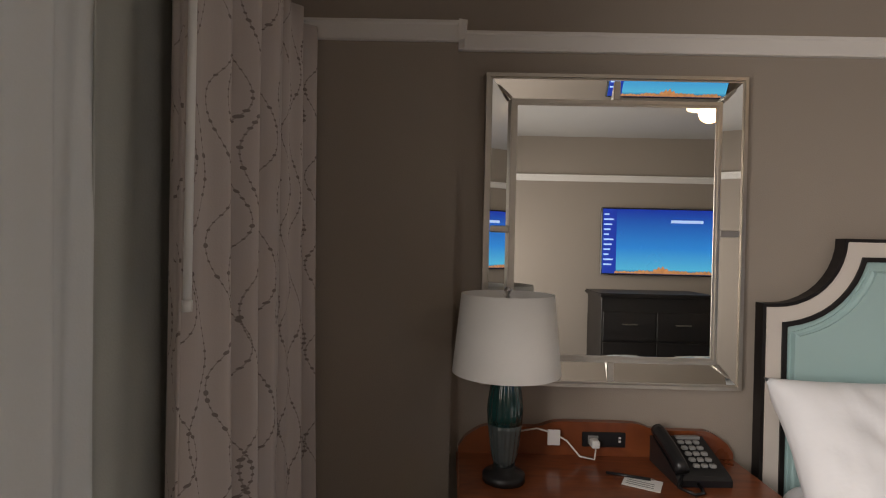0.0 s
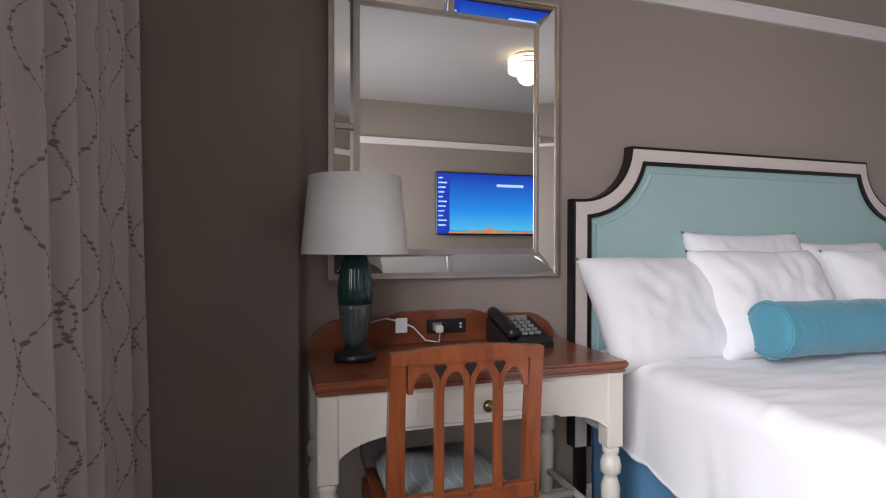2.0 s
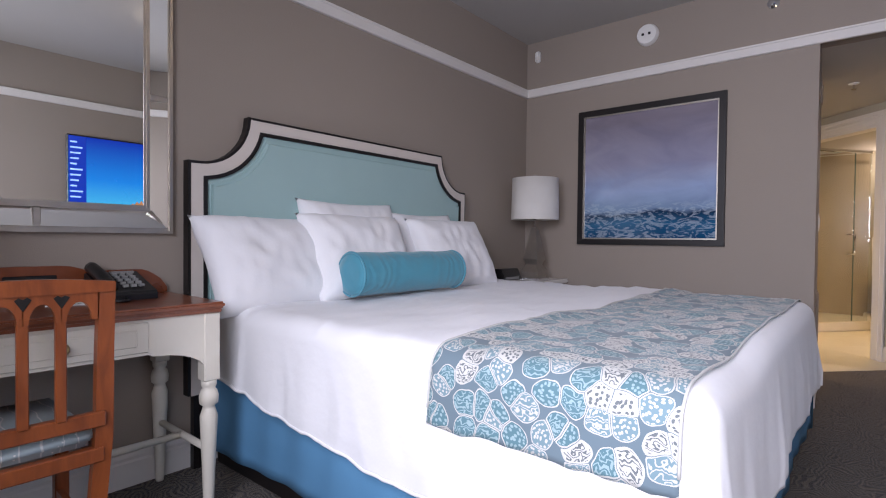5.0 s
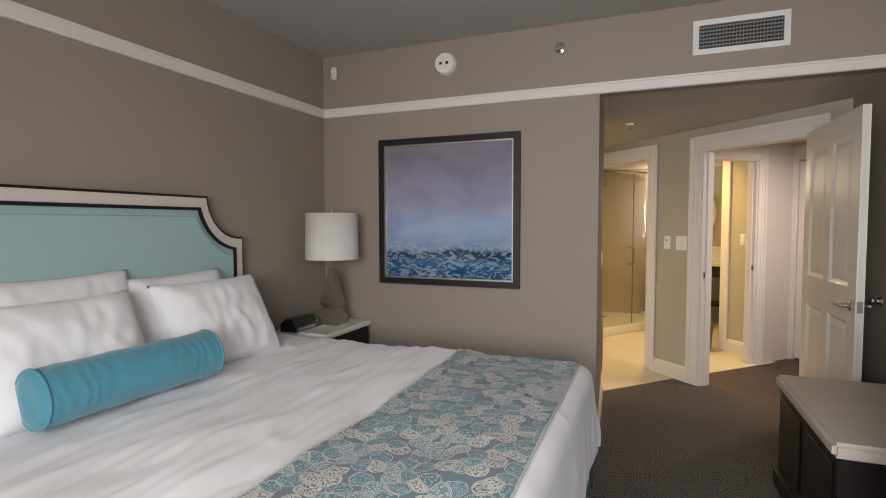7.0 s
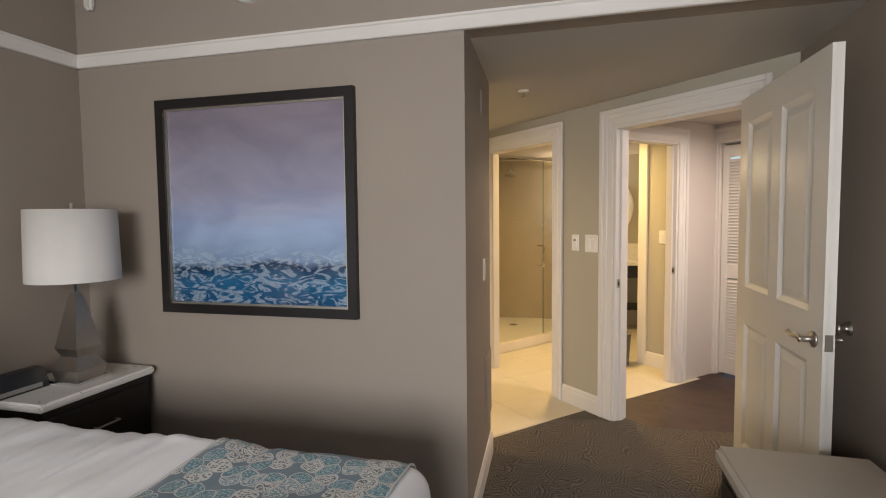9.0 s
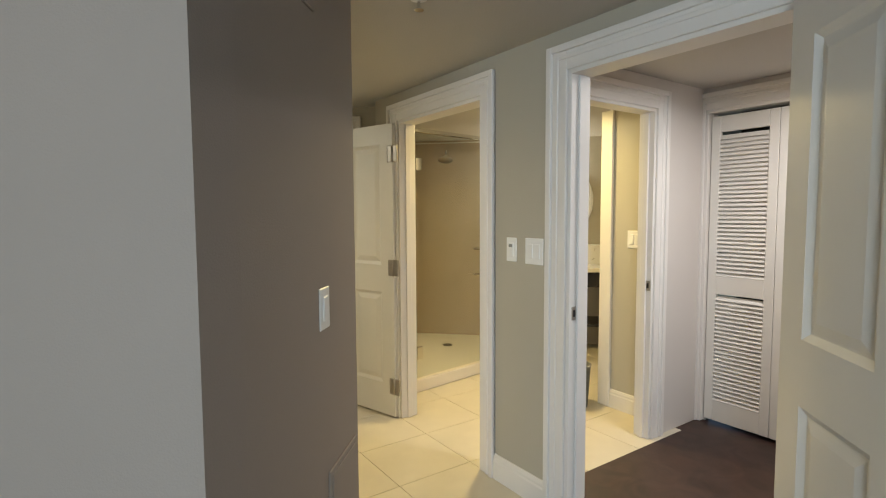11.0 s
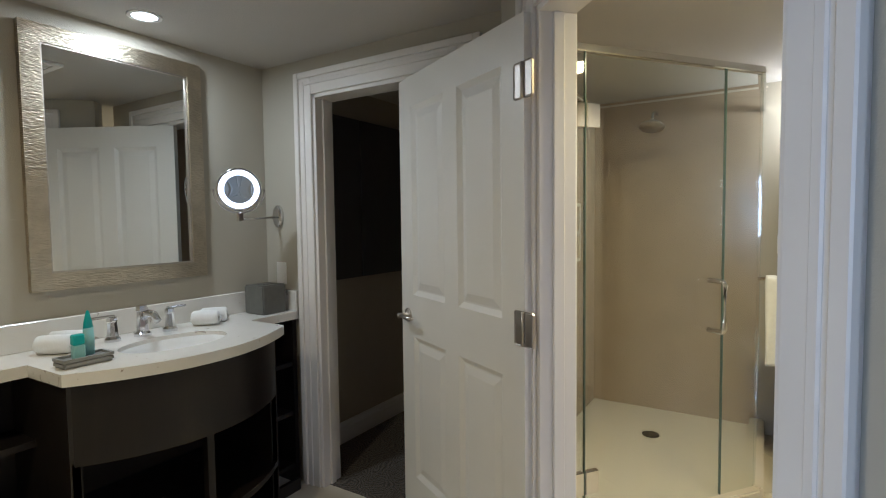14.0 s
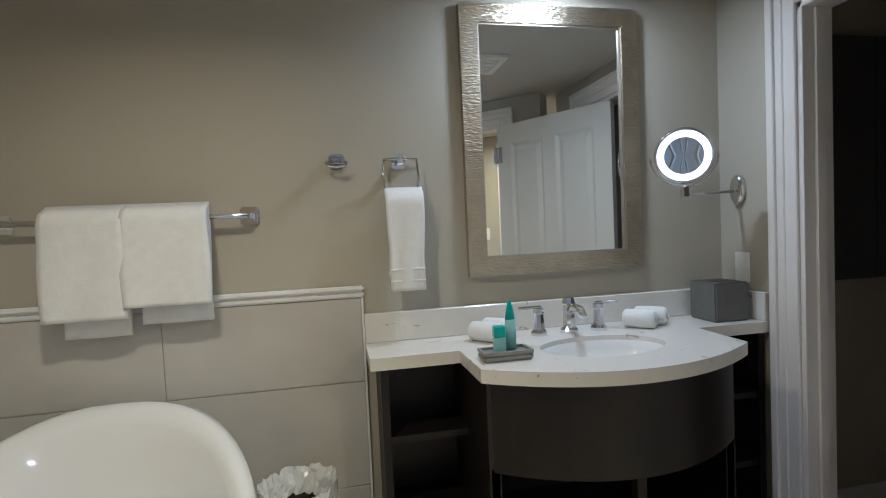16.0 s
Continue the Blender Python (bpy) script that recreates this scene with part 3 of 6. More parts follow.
# mouldings: rail profile (depth, height) swept as stacked strips
RAIL_P = [(0.0, 0.0), (0.018, 0.0), (0.022, 0.006), (0.022, 0.050), (0.028, 0.055), (0.028, 0.064), (0.0, 0.069)]
BASE_P = [(0.0, 0.0), (0.016, 0.0), (0.016, 0.095), (0.012, 0.103), (0.012, 0.115), (0.006, 0.130), (0.0, 0.132)]


def moulding(name, p, q, profile, z, label, category, m=None):
    """A moulding from p to q (plan); the room lies on the left-hand side of that walk."""
    d = (Vector(q) - Vector(p)).normalized()
    nrm = Vector((-d.y, d.x))
    bm = bmesh.new()
    rows = [[bm.verts.new((e[0] + nrm.x * a, e[1] + nrm.y * a, z + b)) for a, b in profile] for e in (p, q)]
    k = len(profile)
    for i in range(k):
        j = (i + 1) % k
        bm.faces.new((rows[0][i], rows[1][i], rows[1][j], rows[0][j]))
    bm.faces.new(rows[0])
    bm.faces.new(list(reversed(rows[1])))
    bmesh.ops.recalc_face_normals(bm, faces=bm.faces)
    return setting(name, bm, TRIM, label, category, m)


RL = "white painted picture rail moulding"
for p, q in (((X_PIC, Y_HEAD), (0.352, Y_HEAD)), ((0.352, 2.06), (X_WIN, 2.06)), ((0.352, Y_HEAD - 0.03), (0.352, 2.06 - 0.0295)), ((X_PIC, Y_SOUTH), (X_PIC, Y_HEAD)),
             ((X_WIN, 2.06), (X_WIN, Y_SOUTH)), ((X_WIN, Y_SOUTH), (X_PIC, Y_SOUTH))):
    moulding("trim_rail", p, q, RAIL_P, Z_RAIL, RL, "picture rail")
BLB = "white painted baseboard"
for p, q in (((X_PIC, Y_HEAD), (0.352, Y_HEAD)), ((0.352, 2.06), (X_WIN, 2.06)), ((X_PIC, 0.15), (X_PIC, Y_HEAD)), ((X_WIN, Y_SOUTH), (5.0, Y_SOUTH)),
             ((5.11, 0.195), (X_PIC, 0.15)), ((5.11, 0.32), (5.11, 0.195)), ((9.0, 2.10), (X_CLOS + 0.12, 2.10))):
    moulding("baseboard", p, q, BASE_P, 0.0, BLB, "baseboard")
for a, b in ((E1 + 0.112, S0 - 0.112),):
    moulding("baseboard", (b, 0.0), (a, 0.0), [(-d, z) for d, z in BASE_P][::-1], 0.0, BLB, "baseboard", MW)
setting("trim_far_casing", boxes((4.46, -1.455, 0, 4.55, -1.315, 2.10), (4.45, -1.33, 0, 4.475, -1.308, 2.11), bevel=0.003), TRIM, "white painted casing beyond the bathroom doorway", "door casing", MW)
moulding("baseboard", (4.45, -1.33), (4.07, -1.33), [(-d, z) for d, z in BASE_P][::-1], 0.0, BLB, "baseboard", MW)


def casing(name, a, b, y, side, depth, m, label, jamb_y, top=TOPZ, w=0.11):
    """Stepped casing round an opening a..b of a local-x wall, and the jamb lining through it."""
    bm = bmesh.new()
    for o, i0, t in ((0.0, w, 0.014), (0.0, 0.03, 0.026), (0.045, 0.06, 0.019)):
        # o: from the inner edge, outwards
        y1 = y + side * t
        lo, hi = (w - i0 if o == 0.0 and i0 == 0.03 else o), (w if o == 0.0 else o + 0.02)
        box(bm, a - hi, y, 0, a - lo, y1, top + hi, 0.003)
        box(bm, b + lo, y, 0, b + hi, y1, top + hi, 0.003)
        box(bm, a - lo, y, top + lo, b + lo, y1, top + hi, 0.003)
    ob = setting(name, bm, TRIM, label, "door casing", m)
    if jamb_y is None:
        return ob
    j = bmesh.new()
    y0, y1 = jamb_y
    box(j, a - 0.003, y0, 0, a + 0.018, y1, top, 0.002)
    box(j, b - 0.018, y0, 0, b + 0.003, y1, top, 0.002)
    box(j, a, y0, top - 0.018, b, y1, top + 0.003, 0.002)
    mid = (y0 + y1) / 2
    box(j, a + 0.018, mid - 0.018, 0, a + 0.030, mid + 0.018, top - 0.02, 0.002)
    box(j, b - 0.030, mid - 0.018, 0, b - 0.018, mid + 0.018, top - 0.02, 0.002)
    setting("trim_jamb", j, TRIM, "white painted door jamb lining", "door jamb", m)
    return ob


CL = "white painted stepped door casing"
casing("trim_casing", S0, S1, 0.0, 1, 0.09, MW, CL, (-0.121, 0.001))
casing("trim_casing", E0, E1, 0.0, 1, 0.09, MW, CL, (-0.121, 0.001))
casing("trim_casing", S0, S1, -0.12, -1, 0.09, MW, CL, None)
MT = Matrix(((0, 1, 0, 0), (1, 0, 0, 0), (0, 0, 1, 0), (0, 0, 0, 1)))   # swaps x and y
casing("trim_casing", CL0, CL1, X_CLOS, -1, 0.09, MT, CL, (X_CLOS - 0.001, X_CLOS + 0.121))
casing("trim_casing", H0, H1, 3.97, -1, 0.09, MW @ MT, CL, (3.969, 4.071))
casing("trim_casing", L0, L1, -1.60, 1, 0.09, MW, CL, (-1.72, -1.599), top=2.04)


def strike(m, at, size, label="brushed nickel strike plate on the jamb"):
    s = thing("strike_plate", label, "strike plate", m=m @ Matrix.Translation(at))
    x, y, z = size
    part("plate", boxes((-x / 2, -y / 2, -z / 2, x / 2, y / 2, z / 2), bevel=0.002), NICKEL, s)
    part("latch_hole", boxes((-x / 2 - 0.0015, -y / 5, -z / 4, x / 2 + 0.0015, y / 5, z / 4)), BLACK, s)


strike(MW, (E1 - 0.0185, -0.03, 0.95), (0.003, 0.032, 0.06))
strike(MW @ MT, (H1 - 0.0185 - 0.84, 3.99, 0.95), (0.003, 0.032, 0.06))
strike(MT, (CL1 - 0.0185, X_CLOS + 0.06, 0.95), (0.003, 0.032, 0.06), "dark strike plate on the closet jamb")


# ---- doors ----
def panel_door(name, w, h, label, m, lever):
    """Four panel door, hinged at local x = 0, 38 mm thick, y from 0 to -0.038."""
    d = tagged(new(name), label, "door")
    d.matrix_world = m
    t = 0.038
    bm = boxes((0, -0.025, 0.012, w, -0.013, h))
    st, mid = 0.115, 0.10
    half = (w - 2 * st - mid) / 2
    cols = ((st, st + half), (w - st - half, w - st))
    rows_ = ((0.23, 0.86), (1.045, h - 0.13))
    for r in ((0, -t, 0.012, st, 0, h), (w - st, -t, 0.012, w, 0, h), (st + half, -t, 0.23, w - st - half, 0, 0.86), (st + half, -t, 1.045, w - st - half, 0, h - 0.13),
              (st, -t, 0.012, w - st, 0, 0.23), (st, -t, 0.86, w - st, 0, 1.045), (st, -t, h - 0.13, w - st, 0, h)):
        box(bm, *r)
    part("leaf", bm, DOORW, d)
    for x0, x1 in cols:
        for z0, z1 in rows_:
            b = bmesh.new()
            for ya, yb in ((-0.013, -0.0015), (-0.025, -0.0365)):
                i = 0.030
                up = 1 if yb > ya else -1

                def loop(k, y):
                    return [b.verts.new((px, y, pz)) for px, pz in ((x0 + k, z0 + k), (x1 - k, z0 + k), (x1 - k, z1 - k), (x0 + k, z1 - k))]
                # moulding slopes down from the stile into a groove, then the field rises again
                rings_ = [loop(0.0, yb + up * 0.001), loop(0.020, ya + up * 0.0008), loop(0.026, ya + up * 0.0008), loop(0.026 + i, yb - up * 0.003)]
                for A, B in zip(rings_, rings_[1:]):
                    for q in range(4):
                        b.faces.new((A[q], A[(q + 1) % 4], B[(q + 1) % 4], B[q]))
                b.faces.new(rings_[-1])
                if up < 0:
                    bmesh.ops.reverse_faces(b, faces=[f_ for f_ in b.faces if all(v_.co.y < -0.02 for v_ in f_.verts)])
            part("panel", b, DOORW, d)
    for sgn, y in ((1, 0.0), (-1, -t)):
        h_ = lathe([(0.030, 0), (0.030, 0.005), (0.024, 0.009), (0.011, 0.012), (0.010, 0.045), (0.013, 0.05), (0.0, 0.056)], seg=20)
        bmesh.ops.rotate(h_, matrix=Matrix.Rotation(radians(-90 * sgn), 3, "X"), verts=h_.verts)
        bmesh.ops.translate(h_, vec=(w - 0.065, y, 0.95), verts=h_.verts)
        k = part("door_handle", h_, NICKEL, d, "brushed nickel lever handle", True)
        tb = tube([(w - 0.065, y + sgn * 0.043, 0.95), (w - 0.10, y + sgn * 0.046, 0.953), (w - 0.14, y + sgn * 0.046, 0.949), (w - 0.18, y + sgn * 0.044, 0.955)], 0.0085)
        part("lever", tb, NICKEL, k, shade=True)
    part("latch_plate", boxes((w - 0.001, -0.032, 0.92, w + 0.002, -0.006, 0.98), bevel=0.001), NICKEL, d)
    for z in (0.22, 1.03, h - 0.2):
        g_ = boxes((-0.044, -0.001, z - 0.055, -0.001, 0.003, z + 0.055), (0.004, -0.001, z - 0.055, 0.046, 0.003, z + 0.055), bevel=0.006)
        hg = part("hinge", g_, NICKEL, d, "brushed nickel butt hinge")
        part("hinge_pin", tube([(0.001, 0.006, z - 0.053), (0.001, 0.006, z + 0.053)], 0.006), NICKEL, hg, shade=True)
    return d


def at_angle(px, py, deg):
    return Matrix.Translation((px, py, 0)) @ Matrix.Rotation(radians(deg), 4, "Z")


hp = MW @ Vector((S1 + 0.004, 0.040, 0))
panel_door("door_shower_room", 0.885, 1.985, "white four-panel door standing open in the dressing area", at_angle(hp.x, hp.y, 61.5), True)
hp2 = MW @ Vector((E0 - 0.01, 0.03, 0))
panel_door("door_hall", 0.92, 1.99, "white four-panel door standing open against the wall", at_angle(hp2.x, hp2.y, 181.5), True)


def louvre_door(x0, w, m):
    d = tagged(new("door_louvre"), "white louvred bifold closet door, closed", "door", "louvred closet doors")
    d.matrix_world = m @ Matrix.Translation((x0, 0, 0))
    t, z1 = 0.03, 2.0
    part("frame", boxes((0, 0, 0.02, 0.055, t, z1), (w - 0.055, 0, 0.02, w, t, z1), (0.055, 0, 0.02, w - 0.055, t, 0.16), (0.055, 0, 0.86, w - 0.055, t, 0.98),
                        (0.055, 0, z1 - 0.1, w - 0.055, t, z1), bevel=0.003), DOORW, d)
    b = boxes((0.056, 0.004, -0.003, w - 0.056, 0.038, 0.003))
    bmesh.ops.rotate(b, cent=(0, 0.016, 0), matrix=Matrix.Rotation(radians(-52), 3, "X"), verts=b.verts)
    first = part("slat", b, DOORW, d)
    zs = [0.175 + 0.0265 * i for i in range(26)] + [0.995 + 0.0265 * i for i in range(34)]
    first.location.z = zs[0]
    for z in zs[1:]:
        o = new("slat", first.data)
        o.parent = d
        o.location.z = z
    return d


for i in range(2):
    louvre_door(L1 - 0.022 - 0.40 * (i + 1), 0.397, MW @ Matrix.Translation((0, -1.66, 0)))


# ---- window side ----
def fold(y, amp, k, ph, seed):
    return amp * math.sin(k * y + ph) + amp * 0.45 * math.sin(k * 2.3 * y + ph * 2 + seed)


def drape_bm(y0, y1, x, amp, k, z0=0.02, z1=2.15, seed=0.0, nu=120, nv=24):
    return sheet(lambda u, v: (x + 0.025 * (1 - v) ** 2 + fold(y0 + (y1 - y0) * u, amp * (0.75 + 0.35 * (1 - v)), k, 0.4 * math.sin(2.2 * v + seed), seed),
                               y0 + (y1 - y0) * u + 0.012 * math.sin(3 * v + 9 * u + seed), z0 + (z1 - z0) * v), nu, nv,
                 lambda u, v: (1.35 * (y1 - y0) * u, (z1 - z0) * v))


dr = thing("patterned_drape", "pale taupe drape with brown vine print, drawn open", "curtain", (0, 0, 0))
part("drape_cloth", drape_bm(1.215, 2.035, -0.125, 0.036, 40.0, seed=0.6), DRAPE, dr, shade=True, thick=0.003)
part("leading_edge", sheet(lambda u, v: (-0.170 + 0.030 * u, 1.235 - 0.02 * u + 0.006 * math.sin(4 * v), 0.02 + 2.13 * v), 6, 20, lambda u, v: (2 + 0.05 * u, 2.13 * v)), DRAPE, dr, "folded leading edge of the drape", True, thick=0.004)
bk = thing("blackout_curtain", "grey green blackout curtain hanging beside the window", "curtain")
part("curtain_cloth", drape_bm(1.105, 1.40, -0.222, 0.010, 30.0, seed=2.0), SHEER, bk, shade=True, thick=0.003)
shr = thing("sheer_curtain", "pale grey sheer curtain gathered at the window edge", "curtain")
part("sheer_cloth", drape_bm(0.72, 1.10, -0.205, 0.022, 34.0, seed=1.1), SHEERW, shr, shade=True, thick=0.002)
wd = thing("curtain_wand", "white plastic curtain wand hanging beside the drape", "curtain wand", (-0.118, 1.205, 1.375))
part("rod", tube([(0, 0, 0), (-0.002, 0.002, 0.77)], 0.0075), PLATE, wd, shade=True)
part("tip", tube([(0, 0, -0.02), (0, 0, 0.0)], 0.009), PLATE, wd, shade=True)
rod = thing("curtain_track", "white ceiling curtain track above the window", "curtain track", (0, 0, 0))
part("track", boxes((-0.25, -1.3, 2.15, -0.15, 1.98, 2.17), bevel=0.003), TRIM, rod)
wn = tagged(new("window_1"), "wide window frame with a white surround", "window", kind="structure")
part("window_frame", boxes((-0.44, -1.15, 0.25, -0.38, -1.09, 2.3), (-0.44, 0.92, 0.25, -0.38, 0.98, 2.3), (-0.44, -1.09, 0.25, -0.38, 0.92, 0.31),
                           (-0.44, -1.09, 2.24, -0.38, 0.92, 2.3), (-0.44, -0.11, 0.31, -0.38, -0.06, 2.24)), TRIM, wn)


# ---- desk side ----
def desk():
    d = thing("writing_desk", "cream painted writing desk with a cherry wood top", "desk", (0.858, 1.90, 0))
    w, y0, y1 = 0.482, -0.265, 0.235
    top = boxes((-w, y0, 0.742, w, y1, 0.765), bevel=0.007, seg=3)
    box(top, -w + 0.008, y0 + 0.008, 0.728, w - 0.008, y1, 0.742, 0.004, 2)
    part("desktop", top, CHERRY, d, "glossy cherry wood top")
    pts = [(-0.475, 0.766)]
    for i in range(41):
        u = -1 + 2 * i / 40
        a = abs(u)
        h = 0.02 + 0.075 * max(0.0, min(1.0, (1 - a) / 0.18)) ** 0.6 + 0.022 * (1 / (1 + math.exp((a - 0.36) * 38)))
        pts.append((0.475 * u, 0.766 + h))
    pts.append((0.475, 0.766))
    part("back_gallery", prism(pts, 0.205, 0.232), CHERRY, d, "scalloped cherry wood gallery")
    L = [(-0.443, y0 + 0.045), (0.443, y0 + 0.045), (-0.443, 0.195), (0.443, 0.195)]
    prof = [(0.0, 0.0), (0.014, 0.0), (0.017, 0.02), (0.024, 0.22), (0.029, 0.33), (0.030, 0.36), (0.022, 0.385), (0.019, 0.395), (0.031, 0.405), (0.033, 0.43), (0.027, 0.452), (0.02, 0.458), (0.026, 0.47), (0.026, 0.49)]
    for x, y in L:
        lg = part("leg", lathe(prof, (x, y, 0), 20), CREAM, d, shade=True)
        part("leg_block", boxes((x - 0.028, y - 0.028, 0.488, x + 0.028, y + 0.028, 0.727), bevel=0.004), CREAM, lg)
    f = y0 + 0.022
    # front apron with arched corners and a drawer
    arch = [(-0.428, 0.727), (-0.428, 0.52)] + [(-0.428 + 0.20 * (1 - math.cos(radians(a))) * 0.9, 0.52 + 0.085 * math.sin(radians(a))) for a in range(15, 91, 15)]
    arch += [(-0.24, 0.612), (0.24, 0.612)] + [(-x, z) for x, z in reversed(arch[2:])] + [(0.428, 0.52), (0.428, 0.727)]
    part("front_apron", prism(arch, f, f + 0.02), CREAM, d)
    dw = part("drawer", boxes((-0.235, f - 0.008, 0.622, 0.235, f, 0.718), bevel=0.003), CREAM, d)
    part("drawer_panel", boxes((-0.20, f - 0.013, 0.643, 0.20, f - 0.008, 0.698), bevel=0.003), CREAM, dw)
    kb = lathe([(0.006, 0), (0.006, 0.012), (0.016, 0.018), (0.018, 0.026), (0.012, 0.033), (0.0, 0.035)], seg=20)
    bmesh.ops.rotate(kb, matrix=Matrix.Rotation(radians(90), 3, "X"), verts=kb.verts)
    bmesh.ops.translate(kb, vec=(0, f - 0.012, 0.67), verts=kb.verts)
    part("knob", kb, mat("antique_brass", (0.30, 0.22, 0.11), 0.3, 1.0), dw, "antique brass knob", True)
    for x in (-0.443, 0.443):
        part("side_apron", boxes((x - 0.01, y0 + 0.07, 0.60, x + 0.01, 0.17, 0.727)), CREAM, d)
        part("side_stretcher", tube([(x, y0 + 0.045, 0.24), (x, 0.195, 0.24)], 0.013), CREAM, d, shade=True)
    part("back_apron", boxes((-0.43, 0.185, 0.60, 0.43, 0.205, 0.727)), CREAM, d)
    part("cross_stretcher", tube([(-0.443, -0.01, 0.24), (0.443, -0.01, 0.24)], 0.013), CREAM, d, shade=True)


desk()


def chair():
    c = thing("desk_chair", "reddish wooden chair with gothic arched back", "chair", (0.735, 1.48, 0))
    hw = 0.178
    # rear posts lean back a little
    for s in (-1, 1):
        p = bmesh.new()
        rows = [(0, 0.05, 0.019), (0.22, 0.02, 0.02), (0.45, 0.0, 0.021), (0.70, -0.012, 0.02), (0.872, -0.03, 0.018)]
        prev = None
        for z, y, r in rows:
            x = s * (hw - 0.012 * (z < 0.3))
            ring_ = [p.verts.new(v_) for v_ in ((x - r, y - 0.014, z), (x + r, y - 0.014, z), (x + r, y + 0.014, z), (x - r, y + 0.014, z))]
            if prev:
                for i in range(4):
                    p.faces.new((prev[i], prev[(i + 1) % 4], ring_[(i + 1) % 4], ring_[i]))
            else:
                p.faces.new(list(reversed(ring_)))
            prev = ring_
        p.faces.new(prev)
        part("rear_post", p, CHAIRW, c)
    # crest rail, slightly arched
    cr = [(-0.195, 0.845)] + [(-0.195 + 0.39 * i / 14, 0.872 + 0.012 * math.sin(math.pi * i / 14)) for i in range(15)] + [(0.195, 0.845)]
    part("crest_rail", prism(cr, -0.046, -0.018), CHAIRW, c)
    xs = [-0.154, -0.0766, 0.0, 0.0766, 0.154]
    for i in range(4):
        a, b = xs[i], xs[i + 1]
        m, r = (a + b) / 2, (b - a) / 2 - 0.011
        out = [(a - 0.001, 0.846), (a - 0.001, 0.775)]
        out += [(m - r * math.cos(radians(t_)) , 0.775 + 0.048 * math.sin(radians(t_))) for t_ in range(0, 181, 15)]
        out += [(b + 0.001, 0.775), (b + 0.001, 0.846)]
        part("arch", prism(out, -0.040, -0.022), CHAIRW, c)
    for x in xs[1:4]:
        part("slat", boxes((x - 0.012, -0.038, 0.52, x + 0.012, -0.020, 0.80), bevel=0.003), CHAIRW, c)
        tri = [(x - 0.017, 0.836), (x - 0.008, 0.842), (x, 0.837), (x + 0.008, 0.842), (x + 0.017, 0.836), (x, 0.808)]
        part("trefoil", prism(tri, -0.0415, -0.0402), DARKW, c, "small dark heart-shaped piercing")
    part("lower_back_rail", boxes((-hw, -0.030, 0.485, hw, -0.004, 0.525), bevel=0.003), CHAIRW, c)
    part("rear_seat_rail", boxes((-hw, -0.016, 0.385, hw, 0.012, 0.425), bevel=0.003), CHAIRW, c)
    part("seat_cushion", boxes((-0.165, -0.008, 0.430, 0.165, 0.40, 0.482), bevel=0.018, seg=3), SEATF, c, "grey blue scroll patterned seat", True)
    for s in (-1, 1):
        part("side_seat_rail", boxes((s * 0.175 - 0.013, 0.012, 0.385, s * 0.175 + 0.013, 0.40, 0.428), bevel=0.003), CHAIRW, c)
        part("front_leg", boxes((s * 0.178 - 0.019, 0.37, 0, s * 0.178 + 0.019, 0.408, 0.40), bevel=0.004), CHAIRW, c)
        part("side_stretcher", boxes((s * 0.17 - 0.008, 0.03, 0.16, s * 0.17 + 0.008, 0.38, 0.185)), CHAIRW, c)
    part("front_seat_rail", boxes((-0.16, 0.38, 0.385, 0.16, 0.405, 0.428), bevel=0.003), CHAIRW, c)


chair()


def table_lamp_glass(x, y, z):
    l_ = thing("glass_table_lamp", "ribbed teal and clear glass lamp with a white drum shade", "lamp", (x, y, z))
    part("foot", lathe([(0.066, 0), (0.066, 0.018), (0.060, 0.024), (0.036, 0.03), (0.034, 0.045)]), BLACK, l_, "black round foot", True)
    prof = [(0.030, 0.045), (0.038, 0.07), (0.044, 0.11), (0.050, 0.16), (0.0515, 0.175)]
    prof2 = [(0.0515, 0.175), (0.054, 0.21), (0.053, 0.235), (0.048, 0.275), (0.040, 0.31), (0.028, 0.345), (0.021, 0.36)]

    def ribbed(pr):
        bm = lathe(pr, seg=72)
        for v_ in bm.verts:
            a = math.atan2(v_.co.y, v_.co.x)
            k_ = 1 + 0.035 * math.cos(18 * a)
            v_.co.x, v_.co.y = v_.co.x * k_, v_.co.y * k_
        return bm
    part("lower_glass", ribbed(prof), GLASSCLR, l_, "smoky clear ribbed glass", True)
    part("upper_glass", ribbed(prof2), GLASSTEAL, l_, "dark teal ribbed glass", True)
    part("stem", tube([(0, 0, 0.36), (0, 0, 0.53)], 0.008), CHROME, l_, shade=True)
    part("shade", lathe([(0.167, 0.332), (0.143, 0.572), (0.140, 0.572), (0.164, 0.332), (0.167, 0.332)], seg=48, cap=False), SHADE, l_, "white tapered linen shade", True)
    h_ = tube([(0, 0, 0.40), (0.03, 0, 0.44), (0.035, 0, 0.50), (0.018, 0, 0.545), (0, 0, 0.553), (-0.018, 0, 0.545), (-0.035, 0, 0.50), (-0.03, 0, 0.44), (0, 0, 0.40)], 0.002, 6)
    part("harp", h_, CHROME, l_)
    sp_ = bmesh.new()
    for a in (90, 210, 330):
        tube([(0, 0, 0.553), (0.133 * math.cos(radians(a)), 0.133 * math.sin(radians(a)), 0.558)], 0.002, 6, sp_)
    part("spider", sp_, CHROME, l_)
    part("finial", lathe([(0.004, 0.553), (0.009, 0.562), (0.005, 0.57), (0.012, 0.58), (0.009, 0.59), (0.0, 0.594)], seg=16), CHROME, l_, shade=True)


table_lamp_glass(0.520, 1.905, 0.766)


